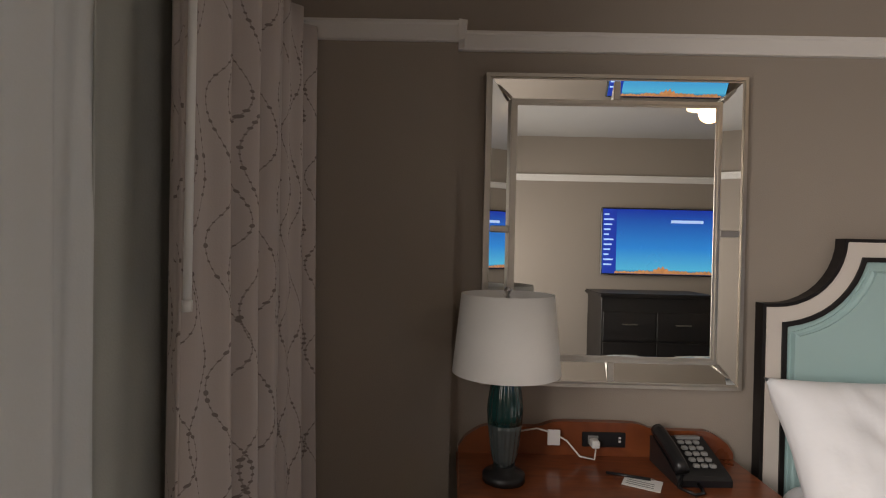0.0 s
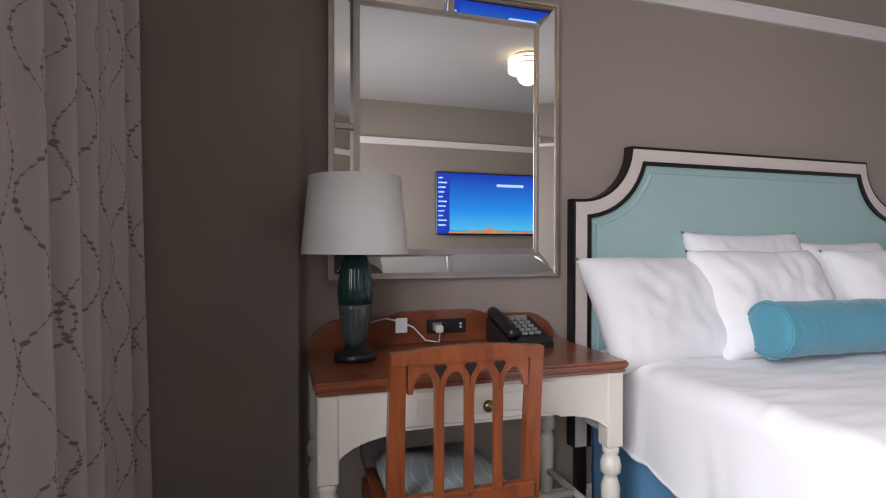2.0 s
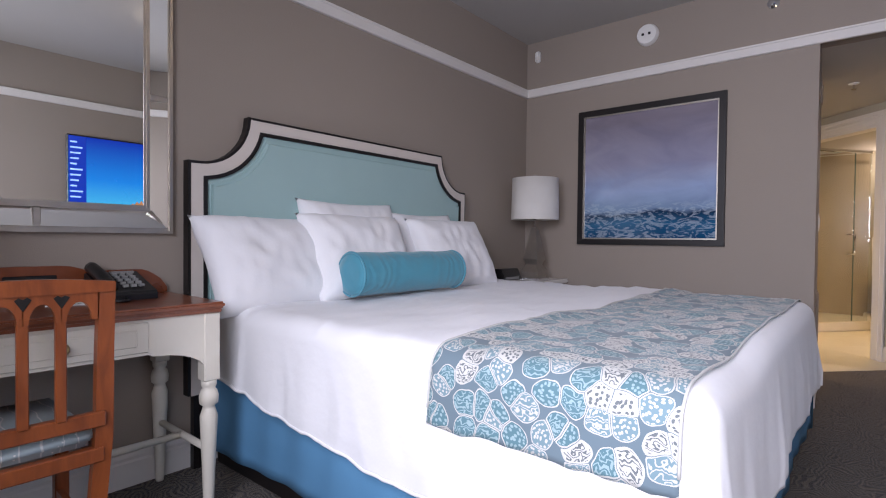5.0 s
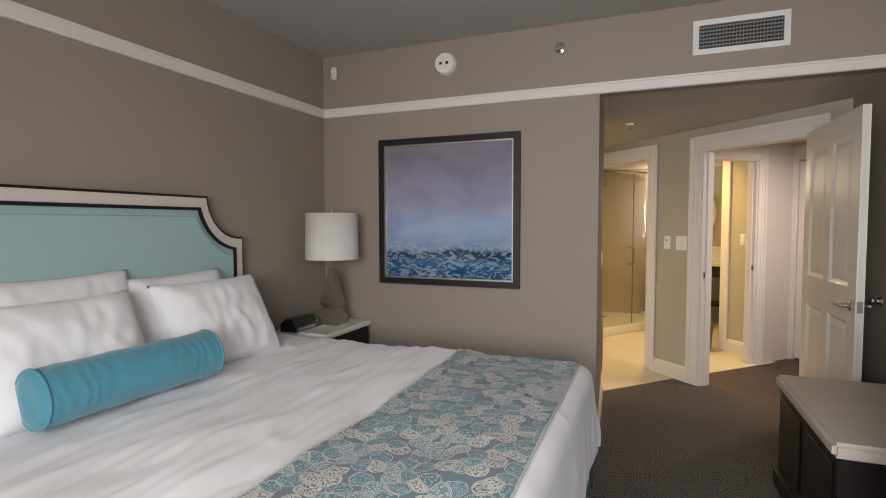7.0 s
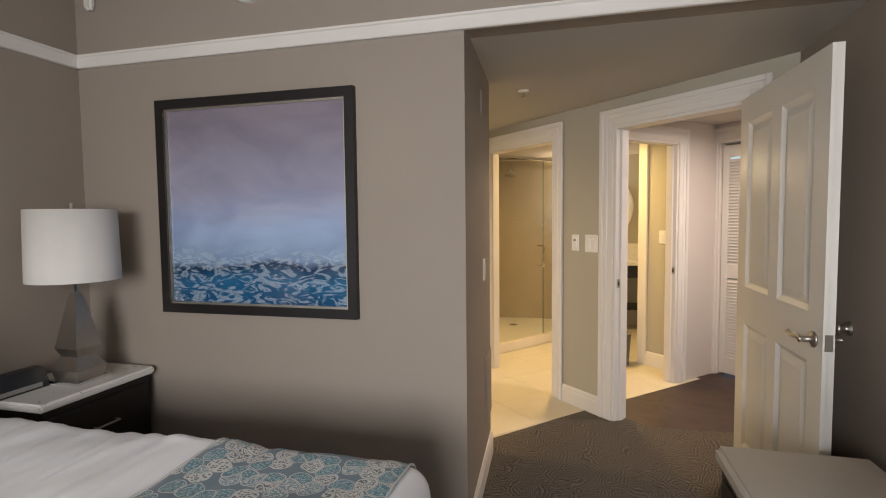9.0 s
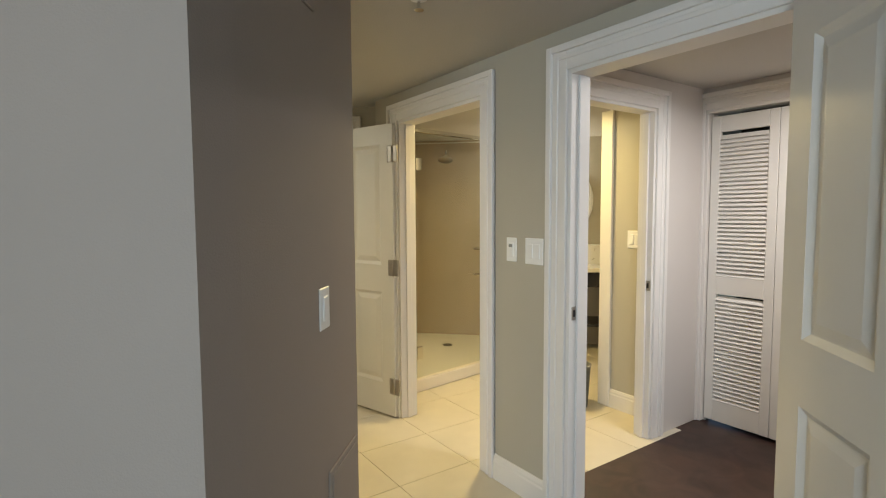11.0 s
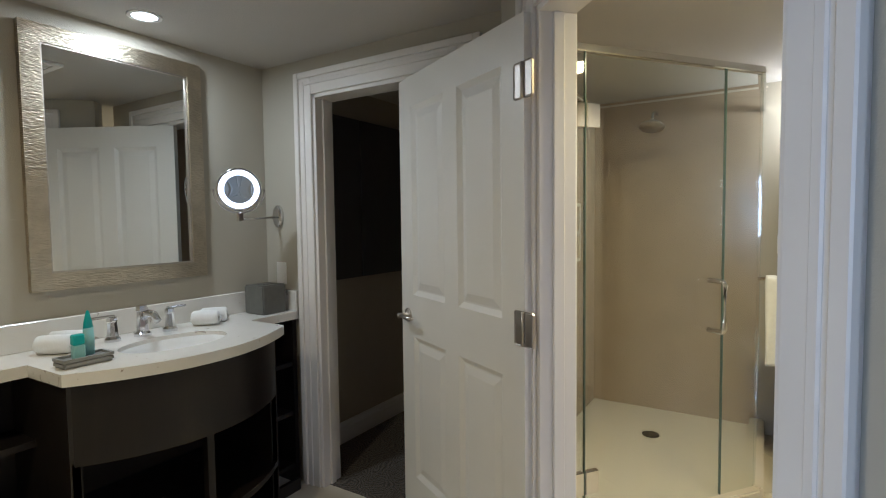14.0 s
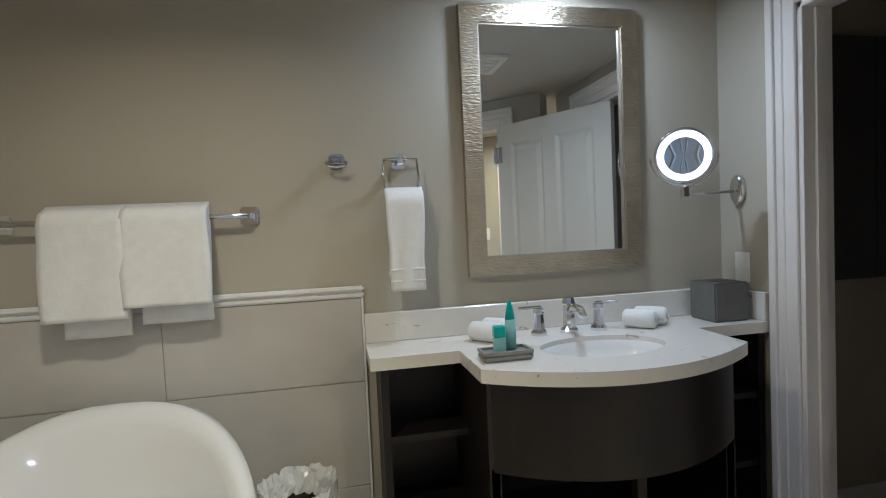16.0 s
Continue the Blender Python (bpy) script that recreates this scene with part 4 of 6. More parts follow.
def wall_mirror():
    m_ = thing("wall_mirror", "silver framed wall mirror with narrow mirror strips around", "mirror", (0.905, Y_HEAD, 1.545))
    w, h, b = 0.452, 0.542, 0.088

    def rect(i, j=None):
        j = i if j is None else j
        return [(-w + i, -h + j), (w - i, -h + j), (w - i, h - j), (-w + i, h - j)]
    part("backing", prism(rect(0.004), -0.012, -0.001), BLACK, m_)
    part("outer_frame", ringplate(rect(0), rect(0.012), -0.034, -0.001), SILVER, m_)
    part("outer_bead", ringplate(rect(0.012), rect(0.021), -0.026, -0.010), SILVER, m_)
    part("inner_frame", ringplate(rect(b), rect(b + 0.022), -0.033, -0.012), SILVER, m_)
    part("inner_bead", ringplate(rect(b + 0.006), rect(b + 0.013), -0.037, -0.033), SILVER, m_)
    part("centre_glass", prism(rect(b + 0.022), -0.0305, -0.013), MIRROR, m_, "large mirror pane")
    # sloping mirror strips of the border, with short silver bars across
    o, i_ = rect(0.021), rect(b)
    for q in range(4):
        r = (q + 1) % 4
        bm = bmesh.new()
        vs = [bm.verts.new((o[q][0], -0.0335, o[q][1])), bm.verts.new((o[r][0], -0.0335, o[r][1])), bm.verts.new((i_[r][0], -0.016, i_[r][1])), bm.verts.new((i_[q][0], -0.016, i_[q][1]))]
        bm.faces.new(vs)
        bmesh.ops.recalc_face_normals(bm, faces=bm.faces)
        if bm.faces[:][0].normal.y > 0:
            bmesh.ops.reverse_faces(bm, faces=bm.faces)
        part("border_glass", bm, MIRROR, m_, thick=0.003)
        bar = tube([(o[q][0], -0.019, o[q][1]), (i_[q][0], -0.034, i_[q][1])], 0.006, 6)
        part("corner_bar", bar, SILVER, m_)
    for x0, z0, x1, z1 in ((-0.012, h - b, 0.012, h - 0.02), (-0.012, -h + 0.02, 0.012, -h + b), (-w + 0.02, -0.012, -w + b, 0.012), (w - b, -0.012, w - 0.02, 0.012)):
        part("cross_bar", boxes((x0, -0.034, z0, x1, -0.014, z1), bevel=0.003), SILVER, m_)


wall_mirror()

ol = thing("desk_outlet_box", "black desk outlet plate set in the gallery", "outlet", (0.885, 2.104, 0.825))
part("plate", boxes((-0.075, -0.006, -0.026, 0.075, 0, 0.026), bevel=0.003), BLACK, ol)
part("socket", boxes((-0.055, -0.008, -0.014, -0.02, -0.006, 0.014)), GREYP, ol)
part("usb_port", boxes((0.05, -0.0075, -0.008, 0.058, -0.006, -0.001)), PLATE, ol)
part("usb_port", boxes((0.05, -0.0075, 0.004, 0.058, -0.006, 0.011)), PLATE, ol)
pc = thing("charger_cable", "white charger cable with tag plugged into the outlet", "cable", (0.85, 2.08, 0.82))
part("plug", boxes((-0.016, -0.02, -0.014, 0.012, 0.016, 0.012), bevel=0.004), PLATE, pc)
part("cord", tube([(0, -0.01, -0.012), (-0.01, -0.03, -0.045), (-0.06, -0.03, -0.035), (-0.10, -0.015, 0.01), (-0.14, -0.005, 0.03), (-0.20, 0.0, 0.045), (-0.26, 0.01, 0.03)], 0.003, 8), PLATE, pc, shade=True)
part("tag", boxes((-0.165, -0.012, -0.008, -0.122, -0.006, 0.045), bevel=0.002), PAPER, pc)


def phone(x, y, z, rz):
    p = thing("desk_telephone", "black corded desk telephone with handset", "telephone", m=pose(x, y, z, 0, 0, rz))
    body = prism([(-0.10, 0.0), (0.10, 0.0), (0.10, 0.085), (0.085, 0.09), (-0.09, 0.03), (-0.10, 0.02)], -0.085, 0.085, "yz")
    part("body", body, BLACK, p)
    hs = tube([(-0.065, -0.09, 0.045), (-0.065, -0.07, 0.058), (-0.065, 0.0, 0.085), (-0.065, 0.07, 0.105), (-0.065, 0.09, 0.108)], 0.022, 10)
    part("handset", hs, BLACK, p, shade=True)
    for i in range(3):
        for j in range(5):
            part("key", boxes((-0.015 + i * 0.026, -0.065 + j * 0.026, 0.043 + j * 0.0086, 0.003 + i * 0.026, -0.050 + j * 0.026, 0.054 + j * 0.0086), bevel=0.002), GREYP, p)
    part("screen", boxes((-0.01, 0.068, 0.082, 0.07, 0.084, 0.093)), GREYP, p)
    part("cord", tube([(-0.065, -0.09, 0.03), (-0.09, -0.12, 0.008), (-0.06, -0.16, 0.006), (-0.03, -0.15, 0.006), (-0.02, -0.10, 0.01)], 0.005, 8), BLACK, p, shade=True)


phone(1.125, 1.985, 0.766, 2)
nc = thing("note_card", "small white printed note card on the desk", "card", m=pose(0.945, 1.90, 0.7665, 0, 0, -28))
part("card", boxes((-0.055, -0.04, 0, 0.055, 0.04, 0.002)), PAPER, nc)
for i in range(3):
    part("text_line", boxes((-0.045, -0.026 + 0.014 * i, 0.002, 0.035, -0.022 + 0.014 * i, 0.0024)), GREYP, nc)
pn = thing("pen", "black ballpoint pen lying on the card", "pen", (0.915, 1.925, 0.774))
part("barrel", tube([(-0.065, 0.03, 0), (0.06, -0.012, 0)], 0.0045), BLACK, pn, shade=True)
part("tip", tube([(0.06, -0.012, 0), (0.07, -0.0155, 0)], 0.002), CHROME, pn)
dc = thing("desk_cables", "loose dark cables hanging under the desk", "cable", (0.62, 2.05, 0))
part("cord", tube([(0, 0, 0.6), (0.02, -0.02, 0.45), (-0.03, -0.03, 0.3), (0.01, -0.02, 0.16), (0.06, -0.04, 0.05), (-0.02, -0.07, 0.02), (-0.1, -0.03, 0.015)], 0.005, 8), GREYP, dc, shade=True)
part("cord", tube([(-0.05, 0.02, 0.62), (-0.06, 0.0, 0.4), (0.0, -0.02, 0.22), (-0.06, -0.02, 0.1), (-0.12, 0.0, 0.04), (0.0, 0.02, 0.012)], 0.005, 8), GREYP, dc, shade=True)


# ---- bed ----
BX0, BX1, BY0, BY1 = 1.46, 3.49, 0.09, 2.05


def headboard():
    h = thing("headboard", "aqua upholstered headboard with black and cream frame", "headboard", (0, 0, 0))
    x0, x1, zt, r = 1.405, 3.300, 1.537, 0.225

    def outline(i):
        c0, c1 = (x0 + 0.045, zt), (x1 - 0.03, zt)
        p = [(x0 + i, 0.32), (x0 + i, zt - r - i)]
        a_s = math.asin(min(1, (i + 0.0) / (r + i)))
        for k_ in range(11):
            a = radians(-90) + (radians(90) - a_s) * k_ / 10
            p.append((max(c0[0] + (r + i) * math.cos(a), x0 + i), c0[1] + (r + i) * math.sin(a)))
        for k_ in range(10, -1, -1):
            a = radians(-90) + (radians(90) - a_s) * k_ / 10
            p.append((min(c1[0] - (r + i) * math.cos(a), x1 - i), c1[1] + (r + i) * math.sin(a)))
        p += [(x1 - i, zt - r - i), (x1 - i, 0.32)]
        return p
    y = Y_HEAD - 0.002
    part("back_board", prism(outline(0.0), y - 0.05, y - 0.018), BLACKP, h, "black lacquered edge")
    part("edge_band", ringplate(outline(0.0), outline(0.012), y - 0.062, y - 0.05), BLACKP, h)
    part("cream_band", ringplate(outline(0.012), outline(0.062), y - 0.066, y - 0.05), CREAMBAND, h, "cream painted band")
    part("inner_line", ringplate(outline(0.062), outline(0.078), y - 0.072, y - 0.05), BLACKP, h, "thin black inner moulding")
    part("border_panel", ringplate(outline(0.078), outline(0.098), y - 0.060, y - 0.05), AQUA, h)
    b = prism(outline(0.098), y - 0.082, y - 0.05)
    es = [e for e in b.edges if all(abs(v_.co.y - (y - 0.082)) < 1e-4 for v_ in e.verts)]
    bmesh.ops.bevel(b, geom=es, offset=0.016, segments=3, affect="EDGES")
    part("upholstered_panel", b, AQUA, h, "padded aqua panel")
    for x in (x0 + 0.03, x1 - 0.07):
        part("leg", boxes((x, y - 0.05, 0, x + 0.04, y - 0.018, 0.325)), BLACKP, h)


headboard()


def bed():
    b = thing("bed", "wide bed with a blue fabric skirt and black plinth", "bed")
    part("frame", boxes((BX0 + 0.06, BY0 + 0.08, 0.02, BX1 - 0.06, BY1, 0.12)), BLACKP, b, "black plinth")

    def sk(u, v):
        per = u * 3
        if per < 1:
            x, y, nx, ny = BX0, BY1 + (BY0 - BY1) * per, -1, 0
        elif per < 2:
            x, y, nx, ny = BX0 + (BX1 - BX0) * (per - 1), BY0, 0, -1
        else:
            x, y, nx, ny = BX1, BY0 + (BY1 - BY0) * (per - 2), 1, 0
        w = 0.004 * math.sin(60 * per) + 0.007 * math.sin(17 * per + 2 * v) - 0.014 * math.exp(-((v - 0.55) / 0.05) ** 2)
        return (x + 0.02 * (x < 2) - 0.02 * (x > 3) + nx * w, y + 0.02 * (ny < 0) + ny * w, 0.10 + 0.40 * v)
    part("skirt", sheet(sk, 240, 10), SKIRT, b, "blue fabric bed skirt", True, thick=0.004)
    part("mattress", boxes((BX0 + 0.04, BY0 + 0.05, 0.30, BX1 - 0.04, BY1, 0.66), bevel=0.05, seg=3), LINEN, b, "white mattress", True)
    for x in (BX0 + 0.09, BX1 - 0.13):
        for y in (BY0 + 0.12, BY1 - 0.1):
            part("foot", boxes((x, y, 0, x + 0.04, y + 0.04, 0.03)), BLACKP, b)


bed()
Z_BED = 0.715


def bed_surface(x, y, lift=0.0):
    """Soft wrinkled top of the duvet."""
    n1 = noise.noise(Vector((x * 2.2, y * 2.2, 0.3)))
    n2 = noise.noise(Vector((x * 3.5 + y * 6, y * 5 - x * 3, 4.0)))
    n3 = noise.noise(Vector((x * 5, y * 22, 9.0)))
    n4 = noise.noise(Vector((x * 2.4 + 0.8 * y, y * 3.6, 2.0)))
    return Z_BED + 0.014 * n1 + 0.009 * n2 + 0.007 * n3 + 0.010 * max(0.0, 1 - 9 * abs(n4)) * max(0.0, n1 + 0.15) + lift


def draped(a, b, x0, x1, y0, r, lift=0.0):
    """Cloth point: a across, b along the bed, in cloth metres; past the edges it rounds over and hangs."""
    cx, cy = min(max(a, x0 + r), x1 - r), max(b, y0 + r)
    d = Vector((a - cx, b - cy))
    far = d.length
    if far < 1e-6:
        return (a, b, bed_surface(a, b, lift))
    d /= far
    top = bed_surface(cx, cy, lift)
    quarter = r * math.pi / 2
    if far < quarter:
        k_ = far / r
        out, down = (r + lift) * math.sin(k_), (r + lift) * (1 - math.cos(k_))
    else:
        down = min(r + (far - quarter), 0.27 + 0.12 * min(1.0, max(0.0, (2.0 - b) / 1.0)))
        s_ = (a if abs(d.y) > abs(d.x) else b)
        wave = 0.006 * math.sin(9 * s_ + 1.3) + 0.004 * math.sin(21 * s_ + 0.7) + 0.03 * abs(d.x * d.y)
        wave += 0.012 * noise.noise(Vector((s_ * 8, down * 2.5 + s_, 6.0))) + 0.008 * max(0.0, 1 - 7 * abs(noise.noise(Vector((s_ * 4 + down * 2, down * 1.5, 1.0)))))
        out = r + lift + (0.02 + wave) * min(1.0, (far - quarter) / 0.25)
    return (cx + d.x * out, cy + d.y * out, top - down)


def duvet():
    d = thing("duvet", "white cotton duvet hanging over the bed sides", "duvet")
    x0, x1, y0, y1, r = BX0 - 0.012, BX1 + 0.012, BY0, BY1 - 0.02, 0.075
    h = 0.36

    def fn(u, v):
        return draped(x0 - h + (x1 - x0 + 2 * h) * u, y0 - h + (y1 - y0 + h) * v, x0, x1, y0, r)
    part("duvet_cover", sheet(fn, 220, 180), LINEN, d, shade=True, thick=0.006)
    for u_ in (0.0, 1.0):
        part("hem", tube([fn(u_, 0.18 + 0.82 * i / 90) for i in range(91)], 0.005, 6), LINEN, d, "stitched hem of the duvet", True)


duvet()
rn = thing("bed_runner", "grey blue bed runner with round shell medallions", "bed runner")
RX0, RX1, RY0, RY1 = BX0 - 0.014, BX1 + 0.014, 0.15, 0.765


def runner_fn(u, v):
    return draped(RX0 - 0.17 + (RX1 - RX0 + 0.34) * u, RY0 + (RY1 - RY0) * v, BX0 - 0.012, BX1 + 0.012, BY0 - 0.2, 0.075, 0.007)


def runner_uv(u, v):
    return (RX0 - 0.17 + (RX1 - RX0 + 0.34) * u, RY0 + (RY1 - RY0) * v)


part("runner_cloth", sheet(runner_fn, 170, 36, runner_uv), RUNNER, rn, shade=True, thick=0.004)


for e_ in (0.0, 1.0):
    part("hem", tube([runner_fn(i / 120, e_) for i in range(2, 119)], 0.0035, 6), RUNNER, rn, shade=True)


def pillow(label, x, y, z, w, h, t_, rx, rz, name="pillow", material=None, seed=0):
    def fn(s):
        def f(u, v):
            a, b = 2 * u - 1, 2 * v - 1
            pinch = (1 - 0.10 * (1 - b * b)), (1 - 0.10 * (1 - a * a))
            k_ = max(0.0, (1 - a ** 4) * (1 - b ** 4)) ** 0.5
            nz_ = 0.013 * noise.noise(Vector((a * 2.2 + seed, b * 2.2, seed * 1.7))) + 0.012 * noise.noise(Vector((a * 6 + seed, b * 3, s)))
            return (a * w / 2 * (1 - 0.07 * (1 - b * b)), b * h / 2 * (1 - 0.07 * (1 - a * a)), s * k_ * (t_ / 2 + nz_))
        return f
    bm = sheet(fn(1), 36, 28)
    b2 = sheet(fn(-1), 36, 28)
    bmesh.ops.reverse_faces(b2, faces=b2.faces)
    me = bpy.data.meshes.new("tmp")
    b2.to_mesh(me)
    b2.free()
    bm.from_mesh(me)
    bpy.data.meshes.remove(me)
    bmesh.ops.remove_doubles(bm, verts=bm.verts, dist=0.001)
    ob = part(name, bm, material or LINEN, shade=True)
    ob.matrix_world = pose(x, y, z, rx, 0, rz)
    return tagged(ob, label, "pillow", "bed pillows")


PL = "plump white cotton pillow leaning on the headboard"
pillow(PL, 1.72, 1.90, 0.88, 0.70, 0.46, 0.20, 60, 3, seed=1)
pillow(PL, 2.22, 1.98, 0.965, 0.64, 0.46, 0.15, 74, 0, seed=2)
pillow("plump white cotton pillow in the front row", 2.14, 1.83, 0.905, 0.62, 0.46, 0.19, 62, -3, seed=3)
pillow(PL, 2.76, 1.97, 0.93, 0.62, 0.46, 0.15, 72, 0, seed=4)
pillow("plump white cotton pillow in the front row", 2.88, 1.84, 0.905, 0.62, 0.46, 0.19, 62, -3, seed=5)


def bolster():
    b = thing("bolster_cushion", "teal cylindrical bolster cushion with swirl quilting", "cushion", m=pose(2.25, 1.63, 0.832, 0, 90, -3))
    L, r = 0.335, 0.097
    prof = [(0.0, -L), (0.06, -L - 0.004), (0.09, -L), (r, -L + 0.015)] + [(r + 0.002 * math.sin(i * 1.7), -L + 0.03 + (2 * L - 0.06) * i / 12) for i in range(13)] + [(r, L - 0.015), (0.09, L), (0.06, L + 0.004), (0.0, L)]
    part("cover", lathe(prof, seg=40), TEAL, b, shade=True)
    for s in (-1, 1):
        part("piping", tube([(0.098 * math.cos(radians(a)), 0.098 * math.sin(radians(a)), s * (L - 0.006)) for a in range(0, 361, 12)], 0.005, 8), TEAL, b, shade=True)


bolster()
v = coords(TEAL, (1, 1, 1))
wv_ = node(TEAL, "ShaderNodeTexWave", v, Scale=7.0, Distortion=9.0, Detail=1.5)
wv_.wave_type = "RINGS"
bn = node(TEAL, "ShaderNodeBump", None, Strength=0.3, Distance=0.006)
TEAL.node_tree.links.new(wv_.outputs["Fac"], bn.inputs["Height"])
TEAL.node_tree.links.new(bn.outputs["Normal"], TEAL.node_tree.nodes["Principled BSDF"].inputs["Normal"])


# ---- far side of the bed ----
def nightstand():
    s = thing("nightstand", "dark wood nightstand with a pale stone top", "nightstand", (0, 0, 0))
    x0, x1, y0, y1 = 3.62, 4.19, 1.72, 2.13
    part("body", boxes((x0 + 0.02, y0 + 0.02, 0.04, x1 - 0.02, y1, 0.655), bevel=0.004), DARKW, s)
    part("stone_top", boxes((x0, y0, 0.655, x1, y1, 0.69), bevel=0.010, seg=3), QUARTZ, s, "pale stone top")
    part("plinth", boxes((x0 + 0.03, y0 + 0.04, 0, x1 - 0.03, y1, 0.045)), DARKW, s)
    for z in (0.08, 0.36):
        dd = part("drawer", boxes((x0 + 0.04, y0 + 0.008, z, x1 - 0.04, y0 + 0.02, z + 0.26), bevel=0.003), DARKW, s)
        part("handle", tube([(3.85, y0 + 0.008, z + 0.15), (3.85, y0 - 0.015, z + 0.15), (3.96, y0 - 0.015, z + 0.15), (3.96, y0 + 0.008, z + 0.15)], 0.005), NICKEL, dd, shade=True)


nightstand()


def facet_lamp(x, y, z):
    l_ = thing("faceted_table_lamp", "bronze faceted table lamp with a white drum shade", "lamp", (x, y, z))

    def sq(rows):
        return lathe([(r * 1.414, zz) for r, zz in rows], seg=4)
    part("base_plate", boxes((-0.085, -0.085, 0, 0.085, 0.085, 0.016), bevel=0.003), CHROME, l_, "polished square base")
    b = sq([(0.066, 0.016), (0.074, 0.06), (0.045, 0.115), (0.062, 0.155)])
    c_ = sq([(0.062, 0.155), (0.022, 0.375), (0.013, 0.40)])
    for bm in (b, c_):
        bmesh.ops.rotate(bm, matrix=Matrix.Rotation(radians(45), 3, "Z"), verts=bm.verts)
    part("lower_body", b, NICKEL, l_)
    part("upper_body", c_, NICKEL, l_)
    part("stem", tube([(0, 0, 0.38), (0, 0, 0.74)], 0.006), CHROME, l_)
    part("shade", lathe([(0.182, 0.455), (0.175, 0.77), (0.172, 0.77), (0.179, 0.455), (0.182, 0.455)], seg=48, cap=False), SHADE, l_, "white drum shade", True)
    sp_ = bmesh.new()
    for a in (0, 120, 240):
        tube([(0, 0, 0.72), (0.172 * math.cos(radians(a)), 0.172 * math.sin(radians(a)), 0.75)], 0.002, 6, sp_)
    part("spider", sp_, CHROME, l_)
    part("finial", tube([(0, 0, 0.72), (0, 0, 0.80)], 0.007), NICKEL, l_)


facet_lamp(3.925, 1.88, 0.69)
cr_ = thing("clock_radio", "black bedside clock dock on the nightstand", "clock radio", (3.70, 2.00, 0.69))
part("body", prism([(-0.06, 0), (0.06, 0), (0.06, 0.05), (0.02, 0.085), (-0.03, 0.085), (-0.06, 0.03)], -0.10, 0.13, "yz"), BLACK, cr_)
part("face", boxes((-0.08, -0.0612, 0.008, 0.10, -0.060, 0.026)), GREYP, cr_)


def seascape():
    p = thing("framed_seascape", "framed seascape with pale sky over dark blue waves", "picture", (X_PIC, 1.145, 1.47))
    w, h = 0.512, 0.508

    def rect(i):
        return [(-w + i, -h + i), (w - i, -h + i), (w - i, h - i), (-w + i, h - i)]
    part("frame", ringplate(rect(0), rect(0.042), -0.034, -0.001, "yz"), BLACKP, p, "black frame")
    part("slip", ringplate(rect(0.042), rect(0.052), -0.022, -0.004, "yz"), SILVER, p, "thin silver slip")
    ww, hh = w - 0.05, h - 0.05
    bm = sheet(lambda u, v: (-0.012, ww - 2 * ww * u, -hh + 2 * hh * v), 1, 1, lambda u, v: (u, v))
    part("print", bm, SEA, p, "seascape print under glass", thick=0.004)


seascape()


def round_fitting(name, label, category, at, rows, material, axis="x"):
    t_ = thing(name, label, category, at)
    bm = lathe(rows, seg=28)
    bmesh.ops.rotate(bm, matrix=Matrix.Rotation(radians(-90), 3, "Y"), verts=bm.verts)
    part("body", bm, material, t_, shade=False)
    return t_


sm = round_fitting("smoke_detector", "round white smoke detector on the wall", "smoke detector", (X_PIC, 1.15, 2.46), [(0.075, 0), (0.075, 0.02), (0.066, 0.04), (0.0, 0.042)], PLATE)
for dy in (-0.02, 0.025):
    part("sounder", boxes((-0.046, dy - 0.009, -0.009, -0.041, dy + 0.009, 0.009), bevel=0.003), BLACK, sm)
sp1 = round_fitting("sprinkler_head", "chrome wall sprinkler head", "sprinkler", (X_PIC, 0.39, 2.475), [(0.035, 0), (0.033, 0.008), (0.012, 0.012), (0.012, 0.045), (0.02, 0.048), (0.0, 0.05)], CHROME)
pr = thing("alarm_sensor", "small white corner alarm sensor", "sensor", (X_PIC, 2.03, 2.49))
part("body", boxes((-0.035, -0.022, -0.045, 0, 0.022, 0.045), bevel=0.010, seg=3), PLATE, pr)
part("lens", boxes((-0.037, -0.013, -0.03, -0.034, 0.013, 0.0)), SHADE, pr)
vt = thing("air_vent", "white wall air vent with dark louvre grid", "vent", (X_PIC, -0.59, 2.43))
part("frame", ringplate([(-0.235, -0.095), (0.235, -0.095), (0.235, 0.095), (-0.235, 0.095)], [(-0.205, -0.065), (0.205, -0.065), (0.205, 0.065), (-0.205, 0.065)], -0.014, -0.001, "yz"), PLATE, vt)
part("backing", boxes((-0.004, -0.205, -0.065, -0.001, 0.205, 0.065)), BLACK, vt)
for i in range(6):
    part("slat", boxes((-0.012, -0.205, -0.052 + 0.02 * i, -0.005, 0.205, -0.046 + 0.02 * i)), GREYP, vt)
for i in range(25):
    part("vane", boxes((-0.010, -0.197 + 0.0164 * i, -0.065, -0.006, -0.194 + 0.0164 * i, 0.065)), GREYP, vt)

bench = thing("luggage_bench", "dark wood luggage bench with a pale leather top", "bench", (3.62, -1.02, 0))
part("top", boxes((-0.47, -0.24, 0.53, 0.47, 0.24, 0.59), bevel=0.015, seg=3), BENCHTOP, bench, "pale leather pad")
part("body", boxes((-0.45, -0.22, 0.10, 0.45, 0.22, 0.53), bevel=0.004), DARKW, bench)
part("plinth", boxes((-0.47, -0.24, 0.0, 0.47, 0.24, 0.10), bevel=0.012, seg=2), DARKW, bench)
for i in (-1, 1):
    part("front_panel", boxes((i * 0.22 - 0.19, 0.22, 0.15, i * 0.22 + 0.19, 0.228, 0.49), bevel=0.004), DARKW, bench)

